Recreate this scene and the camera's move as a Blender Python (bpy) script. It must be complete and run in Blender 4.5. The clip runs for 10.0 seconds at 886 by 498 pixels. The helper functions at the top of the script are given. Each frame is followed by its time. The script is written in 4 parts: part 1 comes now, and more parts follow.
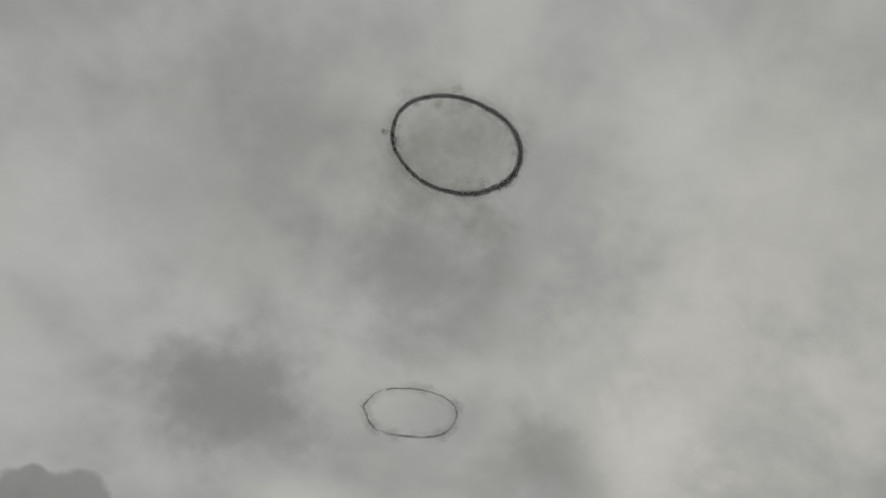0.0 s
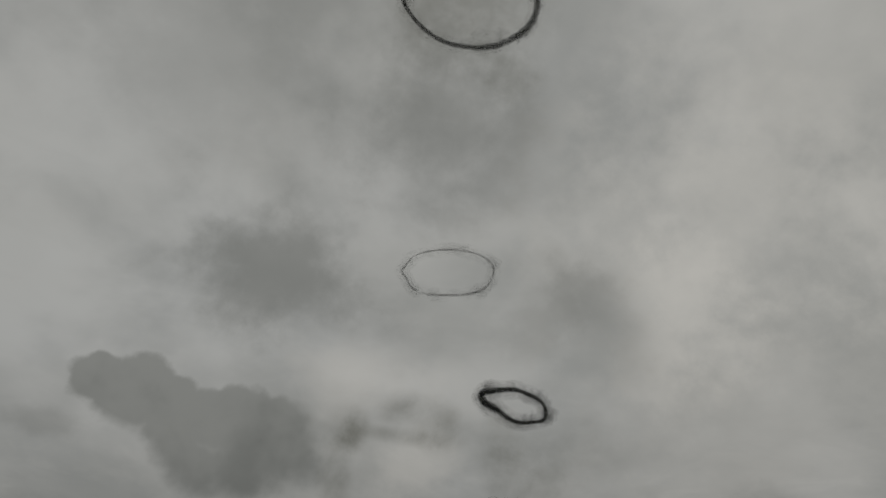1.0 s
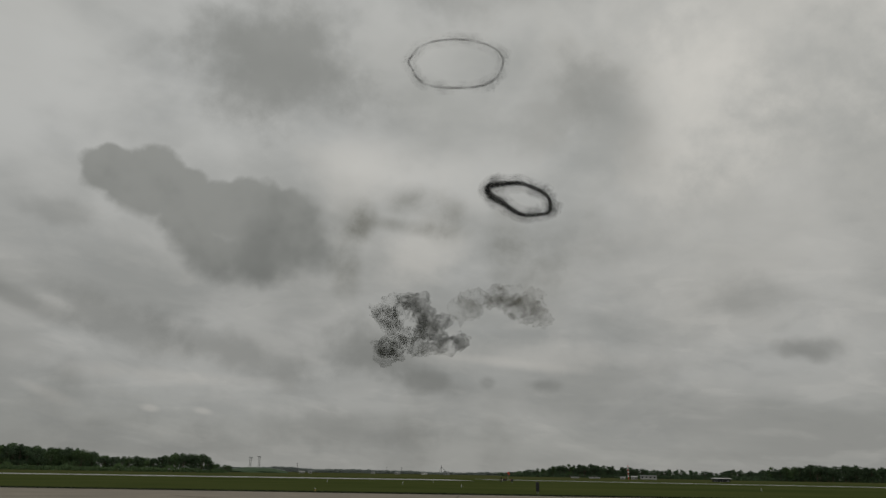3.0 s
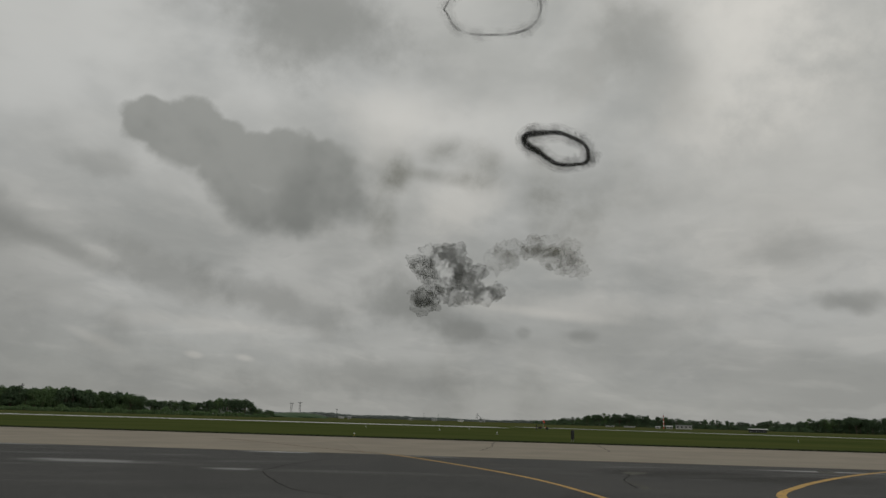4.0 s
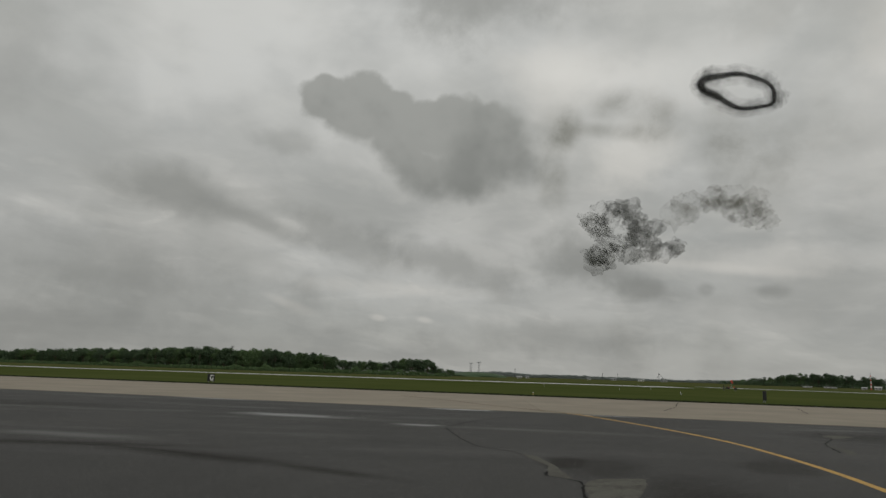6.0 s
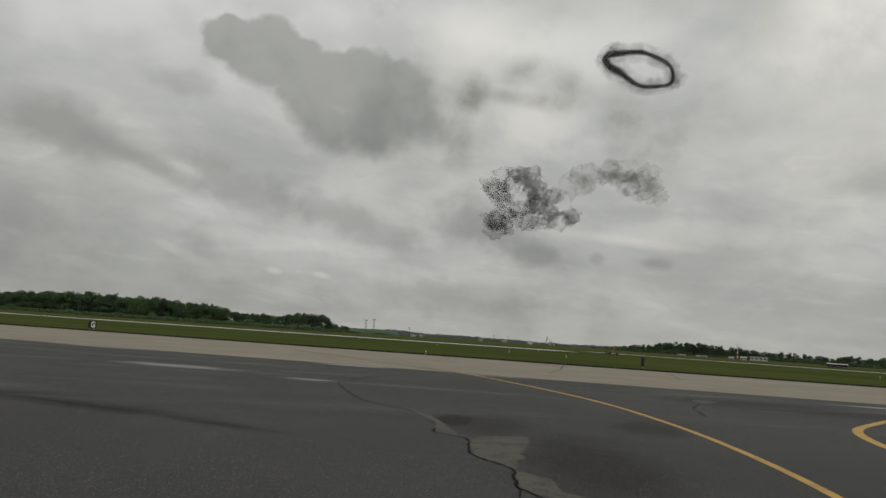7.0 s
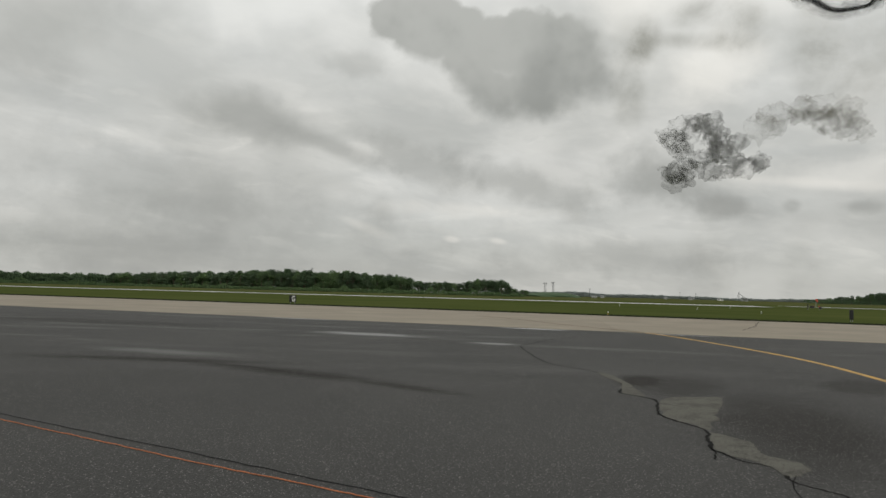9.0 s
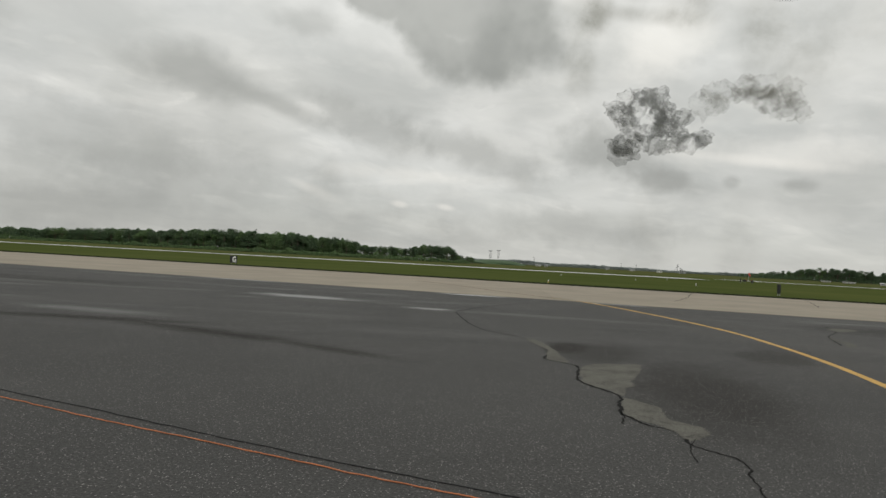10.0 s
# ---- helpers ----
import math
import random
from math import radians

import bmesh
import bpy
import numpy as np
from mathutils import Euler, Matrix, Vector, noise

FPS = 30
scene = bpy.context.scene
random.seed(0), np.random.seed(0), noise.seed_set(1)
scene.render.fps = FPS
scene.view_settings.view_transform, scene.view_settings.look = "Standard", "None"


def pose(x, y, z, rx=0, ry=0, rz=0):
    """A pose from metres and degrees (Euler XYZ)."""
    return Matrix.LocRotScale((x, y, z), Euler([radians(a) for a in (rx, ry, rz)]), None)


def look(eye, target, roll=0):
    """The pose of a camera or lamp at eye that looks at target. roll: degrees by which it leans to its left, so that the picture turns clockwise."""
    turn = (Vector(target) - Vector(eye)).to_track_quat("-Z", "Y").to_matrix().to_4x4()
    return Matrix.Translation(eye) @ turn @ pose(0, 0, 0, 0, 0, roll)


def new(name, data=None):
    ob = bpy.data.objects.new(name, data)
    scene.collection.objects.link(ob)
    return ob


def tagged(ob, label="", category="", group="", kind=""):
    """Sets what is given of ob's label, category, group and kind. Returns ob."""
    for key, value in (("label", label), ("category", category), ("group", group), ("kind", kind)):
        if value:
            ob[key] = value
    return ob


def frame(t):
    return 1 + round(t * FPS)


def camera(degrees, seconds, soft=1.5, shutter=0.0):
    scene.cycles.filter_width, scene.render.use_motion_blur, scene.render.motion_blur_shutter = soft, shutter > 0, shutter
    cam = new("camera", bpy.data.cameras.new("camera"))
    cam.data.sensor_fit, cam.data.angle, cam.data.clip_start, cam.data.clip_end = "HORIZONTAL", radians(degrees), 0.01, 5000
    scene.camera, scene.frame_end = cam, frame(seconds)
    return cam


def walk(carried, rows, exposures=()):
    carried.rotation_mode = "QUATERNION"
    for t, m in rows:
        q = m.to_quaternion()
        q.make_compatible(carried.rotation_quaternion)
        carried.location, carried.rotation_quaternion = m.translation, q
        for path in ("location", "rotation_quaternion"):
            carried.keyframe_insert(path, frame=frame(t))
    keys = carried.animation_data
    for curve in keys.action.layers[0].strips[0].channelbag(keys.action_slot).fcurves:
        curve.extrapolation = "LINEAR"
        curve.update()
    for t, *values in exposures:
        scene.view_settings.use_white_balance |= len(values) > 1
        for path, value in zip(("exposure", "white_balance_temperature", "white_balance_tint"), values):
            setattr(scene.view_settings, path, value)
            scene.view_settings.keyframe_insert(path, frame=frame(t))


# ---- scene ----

# ======================= camera and walk =======================
cam = camera(62.01, 10.0)


def stand(x, yaw, pitch, roll):
    """A person's pose at eye height: turned by yaw, tilted up by pitch, then rolled."""
    return pose(x, 0, 1.6, 0, 0, yaw) @ pose(0, 0, 0, 90 + pitch) @ pose(0, 0, 0, 0, 0, roll)


PATH = [  # seconds, sideways step, yaw, pitch, roll
    (0.0, 0, -15.84, 43.75, 4.52),
    (0.5, 0, -14.77, 40.86, 2.21),
    (1.0, 0, -13.59, 32.90, 0.54),
    (1.5, 0, -12.99, 29.36, 1.18),
    (2.0, 0, -15.06, 19.90, 1.16),
    (2.5, 0, -14.41, 18.17, 0.94),
    (3.8, 0, -10.91, 13.75, 1.59),
    (4.0, 0, -10.39, 13.07, 1.67),
    (4.5, 0, -8.64, 12.05, 2.64),
    (5.0, 0, -2.39, 10.94, 3.30),
    (5.5, 0, 8.19, 10.89, 2.32),
    (6.0, 0, 3.04, 9.64, 1.79),
    (6.2, 0, -1.94, 8.63, 1.83),
    (7.3, 0, -4.99, 6.33, 3.96),
    (7.5, 0, -0.08, 5.69, 1.54),
    (8.0, 0, 4.13, 4.83, 2.67),
    (8.5, 0, 4.19, 4.04, 2.52),
    (9.0, 0.02, 8.57, 3.38, 1.48),
    (9.5, 0.13, 5.69, 1.36, 2.31),
    (10.0, 0.28, 4.34, 0.86, 3.02),
]
walk(cam, [(t, stand(x, y, p, r)) for t, x, y, p, r in PATH],
     [(0.0, -0.38), (0.5, -0.44), (1.0, -0.6), (1.5, -0.52), (2.5, -0.32), (4.0, -0.1), (5.5, 0.04), (7.5, 0.33), (9.0, 0.62), (10.0, 0.74)])
scene.cycles.transparent_max_bounces = 160

# ======================= node helpers =======================


class Sock:
    """A node output with arithmetic."""

    def __init__(self, tree, out):
        self.tree, self.out = tree, out

    def calc(self, op, *others, clamp=False):
        n = self.tree.nodes.new("ShaderNodeMath")
        n.operation, n.use_clamp = op, clamp
        for i, v in enumerate((self, *others)):
            feed(self.tree, n.inputs[i], v)
        return Sock(self.tree, n.outputs[0])

    def __add__(self, o): return self.calc("ADD", o)
    def __sub__(self, o): return self.calc("SUBTRACT", o)
    def __mul__(self, o): return self.calc("MULTIPLY", o)
    def __truediv__(self, o): return self.calc("DIVIDE", o)
    def __radd__(self, o): return self.calc("ADD", o)
    def __rmul__(self, o): return self.calc("MULTIPLY", o)
    def __rsub__(self, o): return (self * -1.0) + o
    def max(self, o): return self.calc("MAXIMUM", o)
    def min(self, o): return self.calc("MINIMUM", o)
    def abs(self): return self.calc("ABSOLUTE")

    def ramp(self, a, b, smooth=True):
        """0 at a, 1 at b."""
        n = self.tree.nodes.new("ShaderNodeMapRange")
        n.interpolation_type = "SMOOTHSTEP" if smooth else "LINEAR"
        feed(self.tree, n.inputs[0], self)
        n.inputs[1].default_value, n.inputs[2].default_value = a, b
        return Sock(self.tree, n.outputs[0])


def feed(tree, socket, v):
    if isinstance(v, Sock):
        tree.links.new(v.out, socket)
    elif isinstance(v, (tuple, list)) and socket.type == "RGBA":
        socket.default_value = (*v[:3], 1)
    else:
        socket.default_value = v


def noise_of(tree, vec, scale, detail=4, rough=0.55, warp=0.0):
    n = tree.nodes.new("ShaderNodeTexNoise")
    feed(tree, n.inputs["Vector"], vec)
    n.inputs["Scale"].default_value, n.inputs["Detail"].default_value = scale, detail
    n.inputs["Roughness"].default_value, n.inputs["Distortion"].default_value = rough, warp
    return Sock(tree, n.outputs["Fac"])


def mixed(tree, fac, a, b, blend="MIX"):
    n = tree.nodes.new("ShaderNodeMix")
    n.data_type, n.blend_type = "RGBA", blend
    feed(tree, n.inputs[0], fac), feed(tree, n.inputs[6], a), feed(tree, n.inputs[7], b)
    return Sock(tree, n.outputs[2])


def joined(tree, x, y, z):
    n = tree.nodes.new("ShaderNodeCombineXYZ")
    for i, v in enumerate((x, y, z)):
        feed(tree, n.inputs[i], v)
    return Sock(tree, n.outputs[0])


def split(tree, vec):
    n = tree.nodes.new("ShaderNodeSeparateXYZ")
    feed(tree, n.inputs[0], vec)
    return [Sock(tree, o) for o in n.outputs]


# ======================= sky, sun =======================
world = bpy.data.worlds.new("overcast_sky")
scene.world = world
world.use_nodes = True
W = world.node_tree
W.nodes.clear()
sky = W.nodes.new("ShaderNodeTexSky")
sky.sky_type, sky.sun_disc = "NISHITA", False
sky.sun_elevation, sky.sun_rotation = radians(52), radians(150)
coord = W.nodes.new("ShaderNodeTexCoord")
ray = Sock(W, coord.outputs["Generated"])
dx, dy, dz = split(W, ray)
bearing = dx.calc("ARCTAN2", dy) * 57.2958          # degrees to the right of north
height = dz.calc("ARCSINE") * 57.2958               # degrees above the horizon
up = dz.max(0.0) + 0.3
flat = joined(W, dx / up, dy / up, 0.0)             # where the view meets the cloud layer
grain = noise_of(W, ray, 10.0, 5, 0.5, 0.2)
grain2 = noise_of(W, ray, 34.0, 6, 0.62)
lumpy = joined(W, dx, dy, (dz.max(0.0) + 0.03).calc("SQRT") * 2.2)                 # clouds look flatter than they are wide
lumps = noise_of(W, lumpy, 4.6, 5, 0.45, 0.3)
broad = noise_of(W, lumpy, 1.9, 4, 0.5, 0.2)
rims = noise_of(W, lumpy, 13.0, 5, 0.5, 0.4)
knobs = W.nodes.new("ShaderNodeTexVoronoi")
knobs.feature = "SMOOTH_F1"
knobs.inputs["Scale"].default_value, knobs.inputs["Smoothness"].default_value = 19.0, 0.5
knobs.inputs["Detail"].default_value, knobs.inputs["Roughness"].default_value = 2.0, 0.55
feed(W, knobs.inputs["Vector"], ray)
puffy = Sock(W, knobs.outputs["Distance"])


def mass(b, h, rb, rh, lean, amount, soft=0.5, ragged=1.0, knobby=0.0):
    """A bank of cloud round bearing b and height h, in degrees; lean: degrees by which its right side drops."""
    c, s = math.cos(radians(lean)), math.sin(radians(lean))
    u, v = bearing - b, height - h
    p = (u * c - v * s) / rb
    q = (u * s + v * c) / rh
    d = (p * p + q * q).calc("SQRT") + (grain - 0.5) * (2.4 * ragged) + (grain2 - 0.5) * (1.0 * ragged)
    if knobby:
        d = d + (puffy - 0.35) * knobby
    return d.ramp(1.0 + soft, 1.0 - soft) * amount


def together(masses):
    left = None
    for m in masses:
        left = (1.0 - m) if left is None else left * (1.0 - m)
    return 1.0 - left


# the heap cloud with its lumps
def ellipse(b, h, rb, rh, lean):
    c, k = math.cos(radians(lean)), math.sin(radians(lean))
    u, v = bearing - b, height - h
    p, q = (u * c - v * k) / rb, (u * k + v * c) / rh
    return (p * p + q * q).calc("SQRT")


body = None
for lump in ((-12.9, 20.6, 2.3, 2.0, 0), (-9.4, 20.9, 2.7, 2.4, 0), (-7.2, 20.0, 2.4, 2.1, 0), (-10.4, 19.1, 3.4, 1.8, 14), (-2.3, 19.4, 3.1, 2.5, 0), (0.8, 18.8, 2.8, 2.3, 10),
             (-4.4, 18.3, 4.5, 2.7, 12), (-7.0, 18.2, 3.2, 2.2, 15), (-5.0, 19.5, 2.6, 1.9, 0), (-6.2, 16.8, 3.0, 2.0, 30), (-1.6, 15.9, 4.2, 2.7, 0), (-4.8, 15.8, 3.2, 2.1, 20), (1.8, 17.0, 2.8, 2.5, 0)):
    e = ellipse(*lump)
    body = e if body is None else body.calc("SMOOTH_MIN", e, 0.1)
body = body + (puffy - 0.4) * 0.30 + (grain - 0.5) * 0.55 + (grain2 - 0.5) * 0.42
fuzz = height.ramp(20.5, 15.0) * 0.26 + bearing.ramp(-1.0, 4.0) * 0.2 + 0.13     # crisp above, ragged below
heap = ((1.0 + fuzz - body) / (fuzz * 2.0)).ramp(0.0, 1.0) * 0.88
# darker veils and scraps
veils = together([
    mass(-1.5, 30.6, 6.5, 3.8, 8, 0.66, 0.75, 1.1, 0.2), mass(0.5, 28.6, 8.0, 3.0, 10, 0.4, 0.9), mass(27.4, 27.6, 4.0, 2.8, 50, 0.5, 0.8, 1.2, 0.25), mass(23.2, 27.6, 3.6, 1.8, -20, 0.4, 0.9, 1.2), mass(14.6, 44.0, 6.0, 5.0, 0, 0.4, 0.9),
    mass(-23.6, 12.7, 4.6, 1.7, 12, 0.66, 0.6, 0.5, 0.2), mass(-17.2, 10.9, 4.0, 0.7, 18, 0.5, 0.6, 0.5), mass(-25.0, 2.2, 20.0, 3.2, 0, 0.4, 0.9), mass(-31.0, 7.5, 10.0, 1.8, 5, 0.4, 0.9),
    mass(-37.5, 18.5, 3.5, 5.5, 30, 0.4, 0.8), mass(-10.6, 10.0, 4.5, 1.3, 22, 0.5, 0.6),
    mass(-3.0, 8.6, 5.0, 1.2, 15, 0.5, 0.7), mass(7.4, 8.9, 4.6, 1.9, 15, 0.6, 0.6, 1.0, 0.4),
    mass(12.0, 6.7, 4.2, 1.2, 3, 0.75, 0.45, 0.5, 0.5), mass(21.2, 6.5, 1.6, 0.6, 3, 0.5, 0.45, 0.6, 0.5), mass(16.8, 6.7, 0.6, 0.5, 0, 0.4, 0.5, 0.3),
    mass(39.4, 8.7, 2.3, 1.1, 5, 0.62, 0.4, 0.5, 0.4), mass(36.9, 12.6, 3.0, 1.2, 0, 0.4, 0.7),
    mass(-15.8, 17.2, 2.0, 0.8, 0, 0.35, 0.6), mass(-33.0, 2.5, 9.0, 1.3, 0, 0.4, 0.8),
    mass(4.0, 3.0, 9.0, 1.0, 0, 0.35, 0.8), mass(-10.0, 46.0, 18.0, 7.0, 5, 0.4, 0.9, 0.7), mass(3.0, 53.0, 16.0, 6.0, 0, 0.2, 0.9),
    mass(13.6, 41.0, 7.0, 5.0, 0, 0.4, 0.9)])
# old smoke thinned out among the clouds
murk = together([
    mass(6.3, 18.6, 1.4, 1.5, 0, 0.75, 0.7, 0.7, 0.3), mass(5.5, 15.6, 0.9, 2.1, 0, 0.5, 0.8, 0.7), mass(10.8, 20.7, 1.9, 1.1, -10, 0.5, 0.8, 0.7, 0.3), mass(10.4, 18.6, 3.2, 0.5, 5, 0.45, 0.8, 0.6),
    mass(13.8, 19.4, 1.7, 1.7, 0, 0.5, 0.8, 0.7, 0.25), mass(18.2, 16.8, 1.6, 2.8, 0, 0.5, 0.8, 0.7, 0.25), mass(20.6, 15.6, 2.2, 2.6, 0, 0.42, 0.9, 0.8), mass(24.6, 17.6, 3.0, 2.4, 0, 0.3, 0.9, 0.9),
    mass(21.0, 45.8, 2.6, 1.4, 0, 0.4, 0.8, 1.0), mass(16.0, 51.3, 7.5, 3.6, 0, 0.5, 0.8, 1.1),
    mass(11.0, 1.6, 1.4, 3.4, 0, 0.22, 0.9, 0.8), mass(17.5, 2.0, 1.2, 3.0, 0, 0.18, 0.9, 0.8)])
wisps = noise_of(W, ray, 20.0, 6, 0.58, 0.25)
murk = murk * (wisps.ramp(0.32, 0.68) * 0.7 + 0.4)
# brighter breaks
breaks = together([
    mass(11.3, 16.2, 2.6, 2.0, 0, 0.45, 0.8, 1.2), mass(10.0, 23.0, 6.0, 1.6, 12, 0.3, 0.9),
    mass(33.5, 27.0, 4.2, 5.0, 0, 0.55, 0.8), mass(38.0, 17.0, 11.0, 7.0, 0, 0.3, 0.9), mass(50.0, 42.0, 14.0, 10.0, 0, 0.35, 0.9),
    mass(-14.7, 4.9, 1.7, 0.3, 20, 0.4, 0.8, 0.5), mass(-7.9, 4.15, 0.55, 0.22, 8, 0.6, 0.7, 0.25), mass(-4.3, 4.1, 0.6, 0.22, 8, 0.5, 0.7, 0.25), mass(18.8, 8.2, 4.6, 0.35, 6, 0.4, 0.8, 0.3),
    mass(-6.0, 6.4, 4.5, 0.45, 2, 0.35, 0.9, 1.3), mass(22.0, 8.6, 8.0, 0.9, 2, 0.35, 0.9, 1.2),
    mass(5.0, 22.8, 3.0, 2.0, 20, 0.35, 0.8), mass(38.0, 33.0, 12.0, 7.0, 0, 0.4, 0.9)])

pale = mixed(W, broad.ramp(0.3, 0.7), (0.50, 0.50, 0.475), (0.58, 0.58, 0.552))
tone = mixed(W, (lumps * 0.55 + broad * 0.3 + rims * 0.15).ramp(0.39, 0.60), (0.405, 0.41, 0.39), pale)
low = height.ramp(8.0, 0.5)
tone = mixed(W, rims.ramp(0.56, 0.66) * lumps.ramp(0.45, 0.6) * height.ramp(22.0, 8.0) * 0.3, tone, (0.68, 0.67, 0.63))
tone = mixed(W, low * 0.55, tone, (0.40, 0.40, 0.375))
faint = W.nodes.new("ShaderNodeVectorMath")
faint.operation = "SCALE"
W.links.new(sky.outputs[0], faint.inputs[0])
faint.inputs["Scale"].default_value = 0.1
cover = broad.ramp(0.7, 0.35) * 0.06 + 0.94
tone = mixed(W, cover, Sock(W, faint.outputs[0]), tone)
# ragged low scud, a little brighter on its upper sides


def scud_at(lift):
    return noise_of(W, joined(W, dx, dy, (dz + lift).max(0.0).calc("POWER", 0.85) * 2.3 + dx * 0.35), 7.0, 5, 0.52, 0.35)


scud = scud_at(0.0)
lit = (scud - scud_at(0.010)) * 6.0
near_low = height.ramp(22.0, 10.0) * 0.85 + 0.15
tone = mixed(W, scud.ramp(0.5, 0.66) * near_low * 0.32, tone, (0.33, 0.34, 0.33))
tone = mixed(W, lit.ramp(0.12, 0.8) * near_low * 0.16, tone, (0.70, 0.69, 0.645))
tone = mixed(W, lit.ramp(-0.12, -0.8) * near_low * 0.16, tone, (0.30, 0.308, 0.30))
tone = mixed(W, breaks, tone, (0.72, 0.70, 0.65))
tone = mixed(W, veils, tone, (0.25, 0.255, 0.24))
tone = mixed(W, heap, tone, mixed(W, (height + (grain - 0.5) * 16.0 + (puffy - 0.5) * 5.0).ramp(13.0, 24.0), (0.19, 0.197, 0.185), (0.30, 0.305, 0.288)))
tone = mixed(W, heap * (puffy.ramp(0.25, 0.6) * 0.5 + grain.ramp(0.45, 0.65) * 0.5) * 0.35, tone, (0.34, 0.345, 0.325))
tone = mixed(W, murk, tone, (0.19, 0.19, 0.165))
# an overcast sky dims towards the horizon
dim = height.ramp(4.0, 30.0) * 0.25 + 0.75
tone = mixed(W, 1.0, tone, joined(W, dim, dim, dim), "MULTIPLY")
ground_glow = mixed(W, dz.ramp(-0.02, 0.0), (0.06, 0.07, 0.05), tone)
bg = W.nodes.new("ShaderNodeBackground")
feed(W, bg.inputs["Color"], ground_glow)
bg.inputs["Strength"].default_value = 1.0
wout = W.nodes.new("ShaderNodeOutputWorld")
W.links.new(bg.outputs[0], wout.inputs[0])

sun = new("sun", bpy.data.lights.new("sun", "SUN"))
sun.data.energy, sun.data.angle, sun.data.color = 0.5, radians(25), (1.0, 0.97, 0.92)
sun.matrix_world = look((0, 0, 50), (-math.sin(radians(150)) * 39, -math.cos(radians(150)) * 39, 0))

# ======================= materials =======================


def material(name, rough=0.8, metal=0.0, spec=0.5):
    m = bpy.data.materials.new(name)
    m.use_nodes = True
    b = m.node_tree.nodes["Principled BSDF"]
    b.inputs["Roughness"].default_value, b.inputs["Metallic"].default_value = rough, metal
    b.inputs["Specular IOR Level"].default_value = spec
    return m, m.node_tree, b


def place_of(tree):
    return Sock(tree, tree.nodes.new("ShaderNodeNewGeometry").outputs["Position"])


def local_of(tree):
    return Sock(tree, tree.nodes.new("ShaderNodeTexCoord").outputs["Object"])


def chance(tree):
    return Sock(tree, tree.nodes.new("ShaderNodeObjectInfo").outputs["Random"])


def relief(tree, bsdf, value, strength, distance):
    n = tree.nodes.new("ShaderNodeBump")
    n.inputs["Strength"].default_value, n.inputs["Distance"].default_value = strength, distance
    feed(tree, n.inputs["Height"], value)
    tree.links.new(n.outputs[0], bsdf.inputs["Normal"])


def plain(name, colour, rough=0.7, metal=0.0, vary=0.25, scale=3.0):
    """A painted or solid surface with mottling and grain."""
    m, T, b = material(name, rough, metal)
    p = local_of(T)
    n = noise_of(T, p, scale, 5) * 0.7 + noise_of(T, p, scale * 9, 3) * 0.3
    dark = tuple(c * (1 - vary) for c in colour)
    light = tuple(min(1, c * (1 + vary)) for c in colour)
    feed(T, b.inputs["Base Color"], mixed(T, n.ramp(0.3, 0.7), dark, light))
    relief(T, b, n, 0.15, 0.01)
    return m


def spot(T, x, y, px, py, rx, ry, turn=0.0, soft=0.5, jitter=None, amount=1.0):
    """A rounded area of the ground."""
    c, s = math.cos(radians(turn)), math.sin(radians(turn))
    u, v = x - px, y - py
    p, q = (u * c + v * s) / rx, (v * c - u * s) / ry
    d = (p * p + q * q).calc("SQRT")
    if jitter is not None:
        d = d + (jitter - 0.5) * amount
    return d.ramp(1 + soft, 1 - soft)


